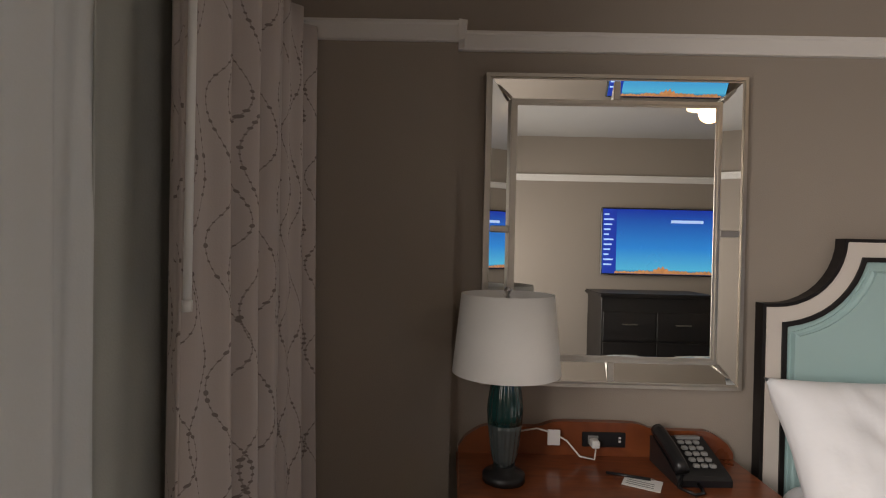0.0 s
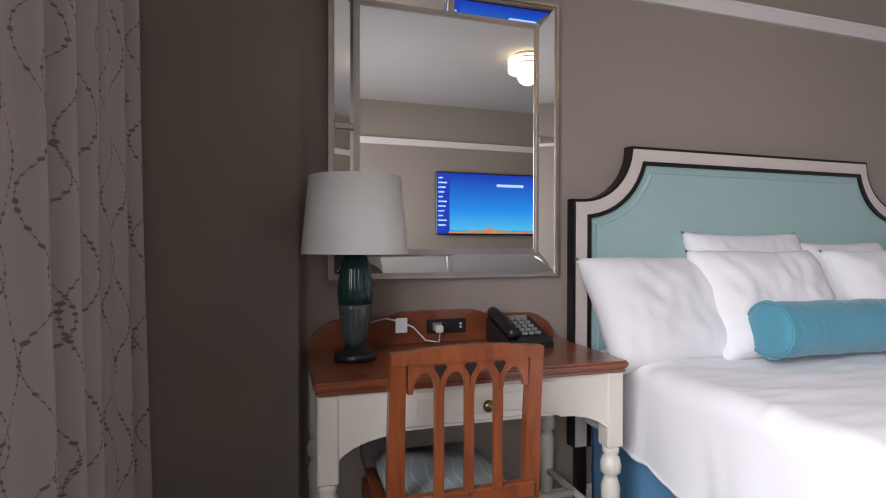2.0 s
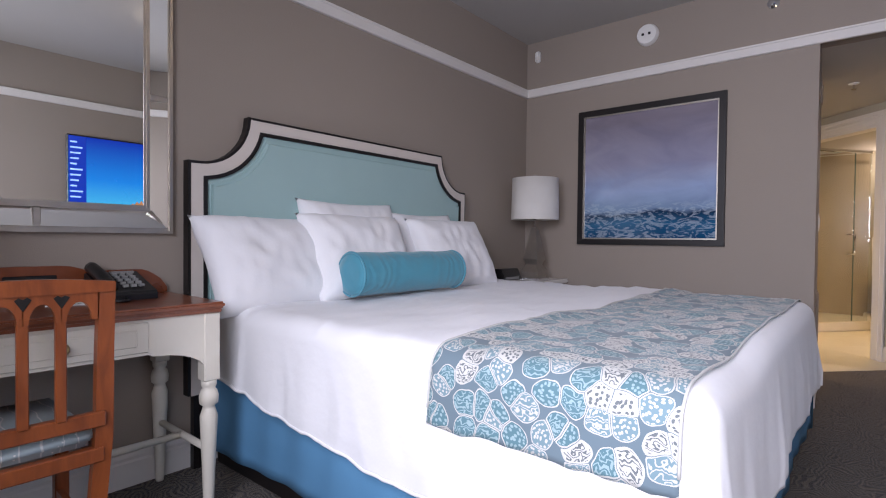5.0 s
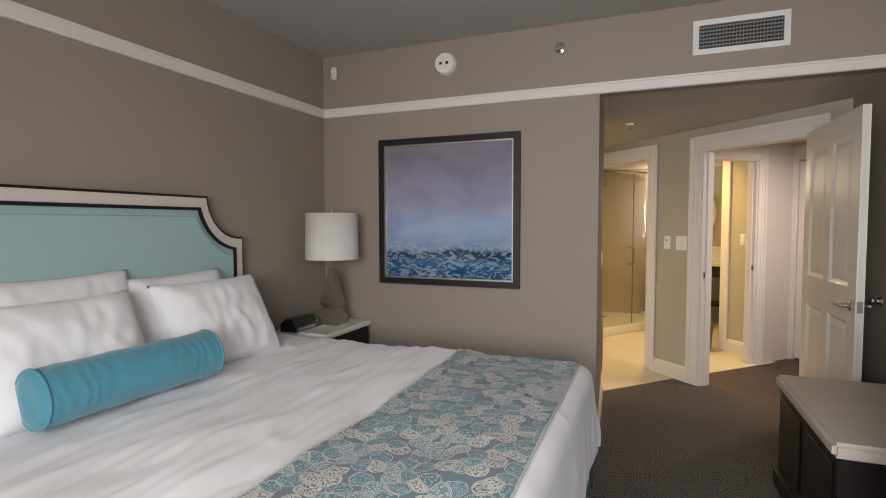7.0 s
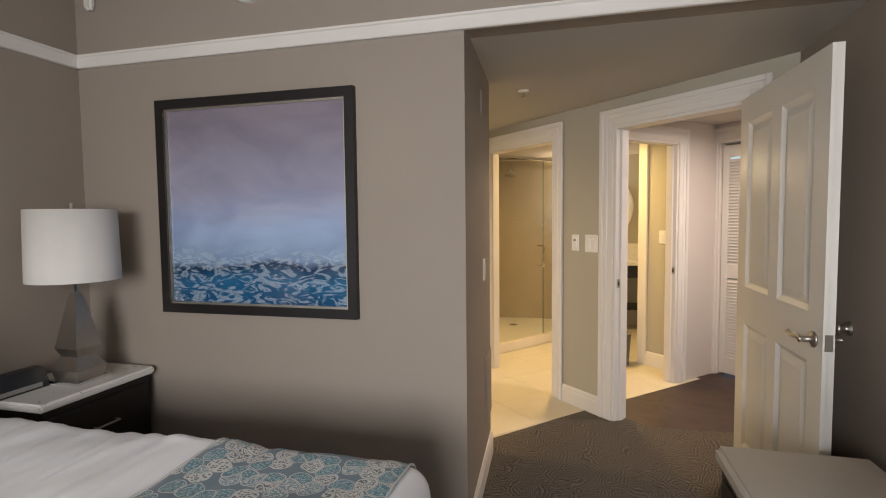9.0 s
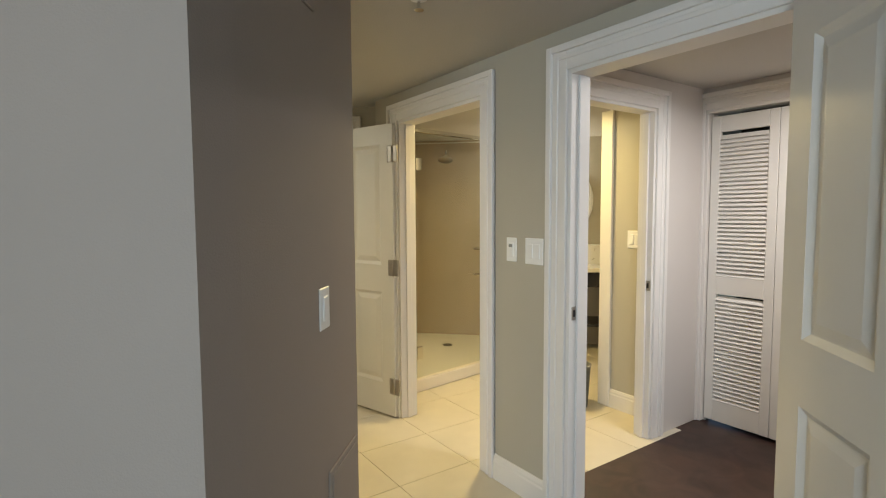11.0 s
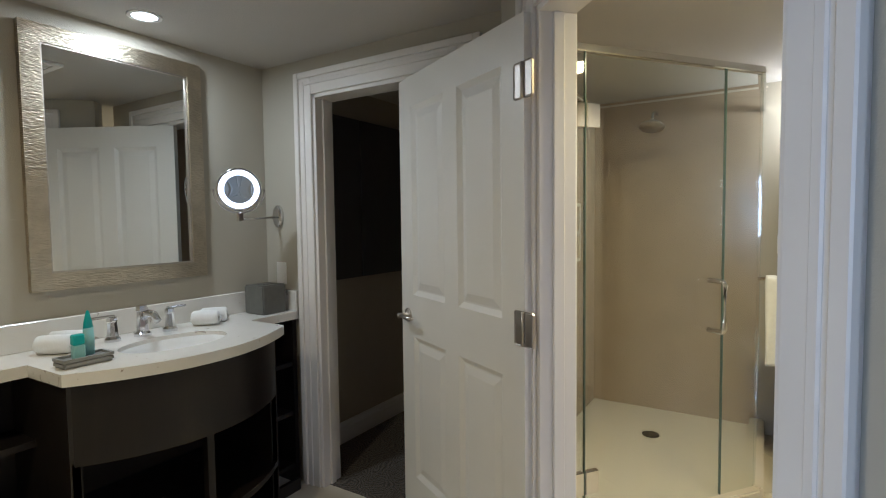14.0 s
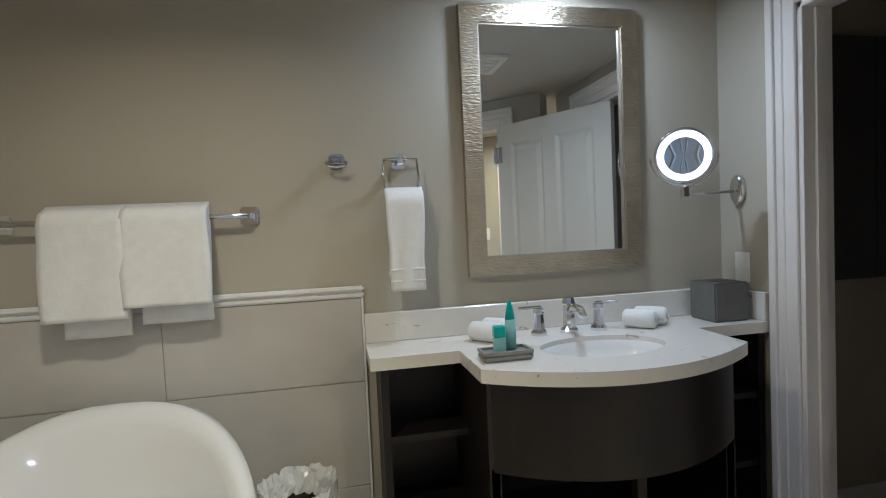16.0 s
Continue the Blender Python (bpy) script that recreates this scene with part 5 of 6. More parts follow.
# television and dresser on the opposite wall, seen in the mirror
tv = thing("television", "wall television showing a blue sky screen", "television", (2.44, Y_SOUTH, 1.575))
part("case", boxes((-0.59, 0.02, -0.335, 0.59, 0.055, 0.335), bevel=0.006), BLACK, tv)
part("wall_bracket", boxes((-0.15, 0.0, -0.12, 0.15, 0.025, 0.12)), BLACK, tv)
scr = part("screen", sheet(lambda u, v: (0.578 - 1.156 * u, 0.057, -0.322 + 0.644 * v), 1, 1, lambda u, v: (u, v)), TVS, tv, "lit blue screen", thick=0.001)
part("menu_band", boxes((-0.577, 0.0575, -0.32, -0.44, 0.0585, 0.32)), TVBAR, scr)
for i in range(11):
    part("menu_line", boxes((-0.565, 0.0588, 0.26 - 0.05 * i, -0.565 + (0.05 + 0.015 * (i * 7 % 4)), 0.0592, 0.275 - 0.05 * i)), TVTEXT, scr)
rng = random.Random(4)
for i in range(26):
    x = -0.43 + i * 0.038
    hgt = 0.015 + 0.02 * rng.random() + 0.05 * math.exp(-((x - 0.02) / 0.07) ** 2)
    part("skyline_block", lathe([(0.022, -0.318), (0.021, -0.318 + hgt * 0.7), (0.008, -0.318 + hgt), (0.0, -0.318 + hgt * 1.15)], (x, 0.059, 0), 8, 1, 0.02), TVORANGE, scr)
part("title_line", boxes((0.10, 0.0588, 0.19, 0.42, 0.0592, 0.22)), TVTEXT, scr)


def dresser():
    d = thing("dresser", "long dark wood dresser below the television", "dresser", (2.24, -1.06, 0))
    part("body", boxes((-0.50, -0.25, 0.0, 0.50, 0.22, 1.05), bevel=0.004), DARKW, d)
    part("top", boxes((-0.53, -0.262, 1.05, 0.53, 0.25, 1.09), bevel=0.012, seg=3), DARKW, d)
    for i in range(2):
        for j in range(3):
            q = part("drawer", boxes((-0.485 + 0.49 * i, 0.22, 0.10 + 0.28 * j, -0.005 + 0.49 * i, 0.234, 0.36 + 0.28 * j), bevel=0.004), DARKW, d)
            part("handle", tube([(-0.31 + 0.49 * i, 0.234, 0.25 + 0.28 * j), (-0.31 + 0.49 * i, 0.255, 0.25 + 0.28 * j), (-0.18 + 0.49 * i, 0.255, 0.25 + 0.28 * j), (-0.18 + 0.49 * i, 0.234, 0.25 + 0.28 * j)], 0.006), NICKEL, q)


dresser()
cl_ = thing("ceiling_light", "round glass ceiling light glowing warm", "ceiling light", (2.15, 0.25, Z_CEIL))
part("canopy", lathe([(0.11, -0.03), (0.12, -0.02), (0.12, 0.0)], seg=32), NICKEL, cl_, "nickel canopy", True)
part("glass_drum", lathe([(0.14, -0.125), (0.155, -0.12), (0.155, -0.03)], seg=40, cap=True), GLOBE, cl_, "glowing frosted glass drum", True)
for z in (-0.055, -0.095):
    part("band", lathe([(0.157, z), (0.159, z + 0.004), (0.157, z + 0.008)], seg=40, cap=False), NICKEL, cl_)


# ---- passage and slanted wall fittings ----
def switch(label, m, w, h, rockers, display=False):
    s = thing("light_switch", label, "light switch", m=m)
    part("plate", boxes((-w / 2, 0, -h / 2, w / 2, 0.006, h / 2), bevel=0.003), PLATE, s)
    k = len(rockers)
    for i, rz in enumerate(rockers):
        x = (i - (k - 1) / 2) * 0.046
        part("rocker", boxes((x - 0.017, 0.004, -0.034, x + 0.017, 0.010, 0.034), bevel=0.002), PLATE, s)
    if display:
        part("display", boxes((-0.012, 0.009, 0.012, 0.012, 0.0115, 0.027)), GREYP, s, "small grey display")
    return s


switch("white wall control with a small grey display", MW @ Matrix.Translation((4.04, 0, 1.214)), 0.072, 0.118, (0,), True)
switch("white double rocker light switch", MW @ Matrix.Translation((3.885, 0, 1.213)), 0.118, 0.124, (0, 1))
switch("white double rocker switch beyond the doorway", MW @ Matrix.Translation((4.27, -1.33, 1.21)), 0.118, 0.118, (0, 1))
RET = Matrix.Translation((4.22, 0.15, 0)) @ Matrix.Rotation(math.atan2(0.045, 0.89), 4, "Z") @ Matrix.Rotation(math.pi, 4, "Z")
switch("white light switch on the wall end", RET @ Matrix.Translation((-0.58, 0.001, 1.13)), 0.075, 0.118, (0,))
ap = thing("access_panel", "painted access panel low on the wall end", "access panel", m=RET @ Matrix.Translation((-0.72, 0.001, 0.46)))
part("panel_frame", boxes((-0.13, 0, -0.19, 0.13, 0.008, 0.19), bevel=0.003), WALL, ap)
part("panel_door", boxes((-0.115, 0.008, -0.175, 0.115, 0.012, 0.175), bevel=0.002), WALL, ap)
st_ = thing("strobe_alarm", "small painted wall alarm plate", "alarm", m=RET @ Matrix.Translation((-0.5, 0.001, 1.98)))
part("plate", boxes((-0.04, 0, -0.06, 0.04, 0.012, 0.06), bevel=0.004), WALL, st_)
ds = thing("door_stop", "brass wall door stop behind the open door", "door stop", m=pose(4.42, Y_SOUTH, 0.96, -90, 0, 0))
part("bumper", lathe([(0.028, 0), (0.028, 0.006), (0.014, 0.012), (0.014, 0.03), (0.022, 0.038), (0.022, 0.05), (0.0, 0.052)], seg=20), NICKEL, ds, shade=True)
spr = thing("ceiling_sprinkler", "small chrome ceiling sprinkler", "sprinkler", (5.35, 0.02, Z_LOW))
part("escutcheon", lathe([(0.01, -0.012), (0.032, -0.006), (0.034, 0.0)], seg=20), PLATE, spr)
part("deflector", lathe([(0.018, -0.045), (0.018, -0.042), (0.006, -0.04), (0.006, -0.008)], seg=16), CHROME, spr)

# ---- vanity ----
CT = 0.91


def bow(inset=0.0):
    return [(6.0 + inset + (0.86 - 2 * inset) * i / 40, 1.715 + inset * 0.9 - 0.15 * (1 - (2 * i / 40 - 1) ** 2)) for i in range(41)]


def vanity():
    v_ = thing("vanity_cabinet", "dark wood bow-front vanity cabinet with open shelves", "vanity")
    part("side_panel", boxes((5.74, 1.97, 0.0, 5.765, 2.185, CT - 0.04)), DARKW, v_)
    part("side_panel", boxes((6.02, 1.74, 0.0, 6.05, 2.185, CT - 0.04)), DARKW, v_)
    part("side_panel", boxes((6.80, 1.74, 0.0, 6.83, 2.185, CT - 0.04)), DARKW, v_)
    part("side_panel", boxes((7.135, 1.97, 0.0, 7.16, 2.185, CT - 0.04)), DARKW, v_)
    part("back_panel", boxes((5.765, 2.165, 0.05, 7.135, 2.186, CT - 0.04)), DARKW, v_)
    for z in (0.08, 0.36, 0.62):
        part("shelf", boxes((5.765, 1.98, z, 6.02, 2.165, z + 0.022)), DARKW, v_)
        part("shelf", boxes((6.83, 1.98, z, 7.135, 2.165, z + 0.022)), DARKW, v_)
    b = bow(0.03)
    part("front_apron", prism(b + [(x, y + 0.025) for x, y in reversed(b)], 0.60, CT - 0.041, "xy"), DARKW, v_, "curved dark wood apron")
    part("lower_shelf", prism(b + [(6.80, 2.165), (6.05, 2.165)], 0.28, 0.305, "xy"), DARKW, v_)
    part("base_shelf", prism(b + [(6.80, 2.165), (6.05, 2.165)], 0.05, 0.075, "xy"), DARKW, v_)
    part("toe_kick", boxes((5.78, 1.90, 0.0, 7.10, 1.92, 0.06)), BLACKP, v_)
    for x in (6.04, 6.425, 6.81):
        y = 1.74 if x != 6.425 else 1.62
        part("post", boxes((x - 0.014, y, 0.0, x + 0.014, y + 0.03, 0.61)), DARKW, v_)


vanity()
SKC, SKX, SKY = (6.44, 1.845), 0.205, 0.135


def countertop():
    c = thing("vanity_countertop", "cream speckled stone countertop with a bowed front", "countertop", (0, 0, 0))
    out = [(5.708, 2.186), (5.708, 1.945), (5.995, 1.945)] + bow() + [(6.865, 1.945), (7.166, 1.945), (7.166, 2.186)]
    hole = [(SKC[0] + SKX * math.cos(a), SKC[1] + SKY * math.sin(a)) for a in (2 * math.pi * i / 40 for i in range(40))]
    bm = bmesh.new()
    edges, loops = [], []
    for ring_ in (out, hole):
        vs = [bm.verts.new((x, y, CT)) for x, y in ring_]
        edges += [bm.edges.new((vs[i], vs[(i + 1) % len(vs)])) for i in range(len(vs))]
        loops.append(vs)
    bmesh.ops.triangle_fill(bm, edges=edges, use_beauty=True)
    for f in list(bm.faces):
        cx, cy = f.calc_center_median().xy
        if ((cx - SKC[0]) / SKX) ** 2 + ((cy - SKC[1]) / SKY) ** 2 < 0.97:
            bm.faces.remove(f)
    r = bmesh.ops.extrude_face_region(bm, geom=bm.faces[:])
    bmesh.ops.translate(bm, vec=(0, 0, -0.04), verts=[e for e in r["geom"] if isinstance(e, bmesh.types.BMVert)])
    bmesh.ops.recalc_face_normals(bm, faces=bm.faces)
    part("slab", bm, QUARTZ, c)
    part("backsplash", boxes((5.708, 2.166, CT, 7.166, 2.187, CT + 0.105), bevel=0.003), QUARTZ, c)
    part("side_splash", boxes((7.146, 1.95, CT, 7.167, 2.166, CT + 0.105), bevel=0.003), QUARTZ, c)
    sk_ = thing("sink_basin", "white oval undermount sink basin", "sink", (SKC[0], SKC[1], CT))
    part("bowl", lathe([(0.0, -0.135), (0.03, -0.134), (0.11, -0.12), (0.17, -0.085), (0.198, -0.04), (0.208, -0.006), (0.213, -0.006), (0.205, -0.045), (0.175, -0.095), (0.11, -0.13), (0.0, -0.145)], (0, 0, 0), 40, 1.0, SKY / SKX, cap=False), PORCELAIN, sk_, shade=True)
    part("drain", lathe([(0.022, -0.134), (0.02, -0.129), (0.0, -0.128)], seg=20), CHROME, sk_, "chrome drain")


countertop()


def faucet():
    f = thing("basin_faucet", "chrome widespread faucet with two lever handles", "faucet", (6.43, 2.065, CT))
    sq = [(0.030, 0.0), (0.030, 0.01), (0.022, 0.02), (0.017, 0.075), (0.021, 0.08), (0.019, 0.095), (0.0, 0.097)]
    for x in (-0.115, 0.115):
        h = part("handle_base", lathe(sq, (x, 0, 0), 8), CHROME, f)
        part("lever", boxes((x - (0.075 if x < 0 else 0.01), -0.009, 0.094, x + (0.01 if x < 0 else 0.075), 0.009, 0.104), bevel=0.003), CHROME, h)
    part("spout_base", lathe([(0.034, 0.0), (0.034, 0.012), (0.024, 0.02), (0.02, 0.10), (0.025, 0.105), (0.02, 0.125), (0.0, 0.13)], seg=8), CHROME, f)
    part("spout", tube([(0, 0, 0.07), (0, -0.05, 0.098), (0, -0.09, 0.095), (0, -0.115, 0.07)], 0.015, 12), CHROME, f, shade=True)


faucet()


def rolled_towel(x, y, rz, label):
    t_ = thing("rolled_washcloth", label, "washcloth", m=pose(x, y, CT + 0.034, 0, 0, rz), group="rolled washcloths")
    bm = lathe([(0.0, -0.055), (0.026, -0.056), (0.033, -0.048), (0.034, 0.0), (0.033, 0.048), (0.026, 0.056), (0.0, 0.055)], seg=24)
    bmesh.ops.rotate(bm, matrix=Matrix.Rotation(radians(90), 3, "Y"), verts=bm.verts)
    part("roll", bm, TERRY, t_, shade=True)
    for s in (-1, 1):
        sp_ = [(s * 0.057, 0.004 * k * math.cos(k * 0.9), 0.004 * k * math.sin(k * 0.9)) for k in range(1, 8)]
        part("spiral_edge", tube(sp_, 0.0035, 6), TERRY, t_, shade=True)


rolled_towel(6.11, 2.04, -48, "rolled white washcloth on the counter")
rolled_towel(6.17, 2.09, -44, "rolled white washcloth on the counter")
rolled_towel(6.69, 2.03, -46, "rolled white washcloth beside the faucet")
rolled_towel(6.76, 2.07, -40, "rolled white washcloth beside the faucet")
ty = thing("toiletry_tray", "dark grey soap tray on the counter", "tray", (6.10, 1.80, CT))
part("dish", boxes((-0.075, -0.04, 0.0, 0.075, 0.04, 0.022), bevel=0.006, seg=2), GREYP, ty)
part("dish_rim", ringplate([(-0.075, -0.04), (0.075, -0.04), (0.075, 0.04), (-0.075, 0.04)], [(-0.067, -0.033), (0.067, -0.033), (0.067, 0.033), (-0.067, 0.033)], 0.020, 0.030, "xy"), GREYP, ty)
b1 = thing("toiletry_box", "teal and white toiletry tube standing on the tray", "toiletry", (6.08, 1.79, CT + 0.023))
part("lower_body", boxes((-0.018, -0.012, 0, 0.018, 0.012, 0.045), bevel=0.004), TEALG, b1)
part("cap", boxes((-0.018, -0.012, 0.045, 0.018, 0.012, 0.08), bevel=0.004), TEALP, b1, "teal upper half")
b2 = thing("toiletry_bottle", "slim teal tapered toiletry bottle on the tray", "toiletry", (6.125, 1.82, CT + 0.023))
part("body", lathe([(0.017, 0), (0.018, 0.04), (0.016, 0.09)], seg=20, sy=0.6), TEALG, b2, shade=True)
part("cap", lathe([(0.016, 0.09), (0.012, 0.115), (0.005, 0.145), (0.0, 0.15)], seg=20, sy=0.6), TEALP, b2, "pointed teal cap", True)
tb_ = thing("tissue_box_cover", "dark grey cube tissue box cover", "tissue box", (7.045, 2.06, CT))
part("cover", boxes((-0.072, -0.072, 0, 0.072, 0.072, 0.145), bevel=0.006, seg=2), GREYBOX, tb_)
part("slot", boxes((-0.035, -0.015, 0.1452, 0.035, 0.015, 0.1465)), BLACK, tb_)
vo_ = thing("wall_outlet", "white wall outlet above the counter", "outlet", (X_CLOS, 2.075, 1.10))
part("plate", boxes((-0.006, -0.036, -0.058, 0, 0.036, 0.058), bevel=0.002), PLATE, vo_)
for z in (-0.022, 0.022):
    part("socket", boxes((-0.0075, -0.016, z - 0.014, -0.006, 0.016, z + 0.014)), PLATE, vo_)


def vanity_mirror():
    m_ = thing("vanity_mirror", "mirror in a hammered champagne metal frame", "mirror", (6.445, Y_VAN, 1.613))
    w, h, b = 0.350, 0.492, 0.066

    def rect(i):
        return [(-w + i, -h + i), (w - i, -h + i), (w - i, h - i), (-w + i, h - i)]
    part("frame", ringplate(rect(0), rect(b), -0.028, -0.001), PORC_BAND, m_, "hammered champagne frame")
    part("inner_lip", ringplate(rect(b), rect(b + 0.006), -0.022, -0.006), SILVER, m_)
    part("glass", prism(rect(b + 0.004), -0.012, -0.004), MIRROR, m_)


vanity_mirror()


def magnifier():
    g_ = thing("magnifying_mirror", "round lit magnifying mirror on a chrome arm", "shaving mirror", (0, 0, 0))
    c = Vector((6.865, 2.0, 1.525))
    face = (Vector((5.7, 0.4, 1.40)) - c).normalized()
    q = face.to_track_quat("Z", "Y").to_matrix().to_4x4()
    M = Matrix.Translation(c) @ q

    def put(bm):
        bmesh.ops.transform(bm, matrix=M, verts=bm.verts)
        return bm
    part("rim", put(lathe([(0.092, -0.02), (0.1, -0.015), (0.101, 0.002), (0.094, 0.008), (0.09, 0.006)], seg=48, cap=True)), CHROME, g_, shade=True)
    part("light_ring", put(lathe([(0.092, 0.004), (0.088, 0.0085), (0.068, 0.0085), (0.066, 0.006)], seg=48, cap=False)), RINGL, g_, "glowing white ring light")
    part("glass", put(lathe([(0.066, 0.0062), (0.0, 0.0075)], seg=48, cap=False)), MIRROR, g_, shade=True)
    part("yoke", put(tube(arc((0, 0, -0.006), 0.112, 180, 360, 24, "xy"), 0.004)), CHROME, g_, shade=True)
    part("bracket", boxes((c.x - 0.012, c.y - 0.012, c.z - 0.15, c.x + 0.012, c.y + 0.012, c.z - 0.108), bevel=0.003), CHROME, g_)
    part("arm", tube([(c.x, c.y, c.z - 0.14), (c.x + 0.03, c.y + 0.01, c.z - 0.14), (7.14, 2.085, 1.395)], 0.006), CHROME, g_, shade=True)
    pl = lathe([(0.035, 0), (0.034, 0.016), (0.026, 0.022), (0.0, 0.023)], seg=28, sx=1.7)
    bmesh.ops.rotate(pl, matrix=Matrix.Rotation(radians(-90), 3, "Y"), verts=pl.verts)
    bmesh.ops.translate(pl, vec=(X_CLOS, 2.085, 1.40), verts=pl.verts)
    part("wall_plate", pl, CHROME, g_, shade=True)


magnifier()


def wall_boss(parent, x, z, y=Y_VAN, r=0.026):
    part("wall_boss", boxes((x - r, y - 0.014, z - r, x + r, y, z + r), bevel=0.006, seg=2), CHROME, parent)
    part("post", boxes((x - 0.012, y - 0.05, z - 0.012, x + 0.012, y - 0.01, z + 0.012), bevel=0.003), CHROME, parent)


def hanging_towel(parent, name, x0, x1, z_top, z_bot, y, t_=0.03, seed=0):
    n_ = 14
    bm = sheet(lambda u, v: (x0 + (x1 - x0) * u + 0.006 * math.sin(5 * v + seed) * (u - 0.5),
                             y - t_ - 0.005 * math.sin(9 * u + seed + 3 * v) * v - 0.006 * v if v > 0.06 else y - t_ * (v / 0.06) ** 0.5,
                             z_top - (z_top - z_bot) * v + 0.012 * (1 - min(1, v / 0.06))), n_, 24)
    return part(name, bm, TERRY, parent, shade=True, thick=0.014)


rg = thing("towel_ring", "chrome towel ring on the wall", "towel ring", (0, 0, 0))
wall_boss(rg, 5.857, 1.545)
part("ring", tube([(5.80, Y_VAN - 0.045, 1.55), (5.795, Y_VAN - 0.05, 1.49), (5.805, Y_VAN - 0.055, 1.425), (5.857, Y_VAN - 0.057, 1.415), (5.91, Y_VAN - 0.055, 1.425), (5.92, Y_VAN - 0.05, 1.49), (5.914, Y_VAN - 0.045, 1.55), (5.857, Y_VAN - 0.045, 1.552), (5.80, Y_VAN - 0.045, 1.55)], 0.005, 8), CHROME, rg, shade=True)
ht = thing("hand_towel", "white hand towel hanging from the ring", "towel", (0, 0, 0))
hanging_towel(ht, "front_layer", 5.80, 5.925, 1.43, 1.095, Y_VAN - 0.045, 0.03, 1)
hanging_towel(ht, "back_layer", 5.803, 5.92, 1.43, 1.14, Y_VAN - 0.035, 0.008, 2)
for z in (1.125, 1.165):
    part("woven_band", boxes((5.803, Y_VAN - 0.096, z, 5.922, Y_VAN - 0.087, z + 0.008), bevel=0.002), TERRY, ht)
hk = thing("robe_hook", "chrome robe hook on the wall", "hook", (0, 0, 0))
wall_boss(hk, 5.64, 1.55)
part("hook_arm", tube([(5.605, Y_VAN - 0.05, 1.545), (5.61, Y_VAN - 0.055, 1.532), (5.64, Y_VAN - 0.058, 1.528), (5.67, Y_VAN - 0.055, 1.532), (5.675, Y_VAN - 0.05, 1.545)], 0.006, 8), CHROME, hk, shade=True)
tbr = thing("towel_bar", "chrome towel bar on the wall", "towel bar", (0, 0, 0))
wall_boss(tbr, 5.345, 1.375, r=0.03)
wall_boss(tbr, 4.62, 1.375, r=0.03)
part("bar", tube([(4.62, Y_VAN - 0.06, 1.375), (5.345, Y_VAN - 0.06, 1.375)], 0.009), CHROME, tbr, shade=True)
for x0, x1, zb, lb in ((4.765, 4.995, 1.075, "folded white bath towel on the bar"), (4.985, 5.235, 1.105, "folded white bath towel with a longer back layer")):
    bt = thing("bath_towel", lb, "towel", (0, 0, 0), group="bath towels")
    hanging_towel(bt, "front_layer", x0, x1, 1.40, zb, Y_VAN - 0.055, 0.055, x0)
    hanging_towel(bt, "inner_layer", x0 + 0.006, x1 - 0.004, 1.397, zb + 0.012, Y_VAN - 0.055, 0.036, x0 + 1)
    hanging_towel(bt, "back_layer", x0 + 0.03, x1 - 0.006, 1.395, zb - 0.06, Y_VAN - 0.06, -0.0, x0 + 2)

# ---- bathtub and wainscot ----
ws = tagged(new("wall_wainscot"), "large pale grey wall tiles with a white cap", "wall tile", kind="structure")
part("cap_moulding", boxes((4.40, Y_VAN - 0.024, 1.075, 5.71, Y_VAN, 1.098), (4.40, Y_VAN - 0.032, 1.098, 5.712, Y_VAN, 1.118), bevel=0.006, seg=2), PORCELAIN, ws, "glossy white cap tile")
part("edge_strip", boxes((5.700, Y_VAN - 0.016, 0, 5.707, Y_VAN, 1.075)), PORCELAIN, ws)
part("grout_bed", boxes((4.40, Y_VAN - 0.008, 0, 5.70, Y_VAN, 1.075)), GROUT, ws)
for z0, z1 in ((0.0, 0.40), (0.403, 0.775), (0.778, 1.073)):
    part("tile", boxes((4.402, Y_VAN - 0.014, z0, 5.050, Y_VAN - 0.002, z1), bevel=0.0015), WTILE, ws)
    part("tile", boxes((5.0515, Y_VAN - 0.014, z0, 5.699, Y_VAN - 0.002, z1), bevel=0.0015), WTILE, ws)


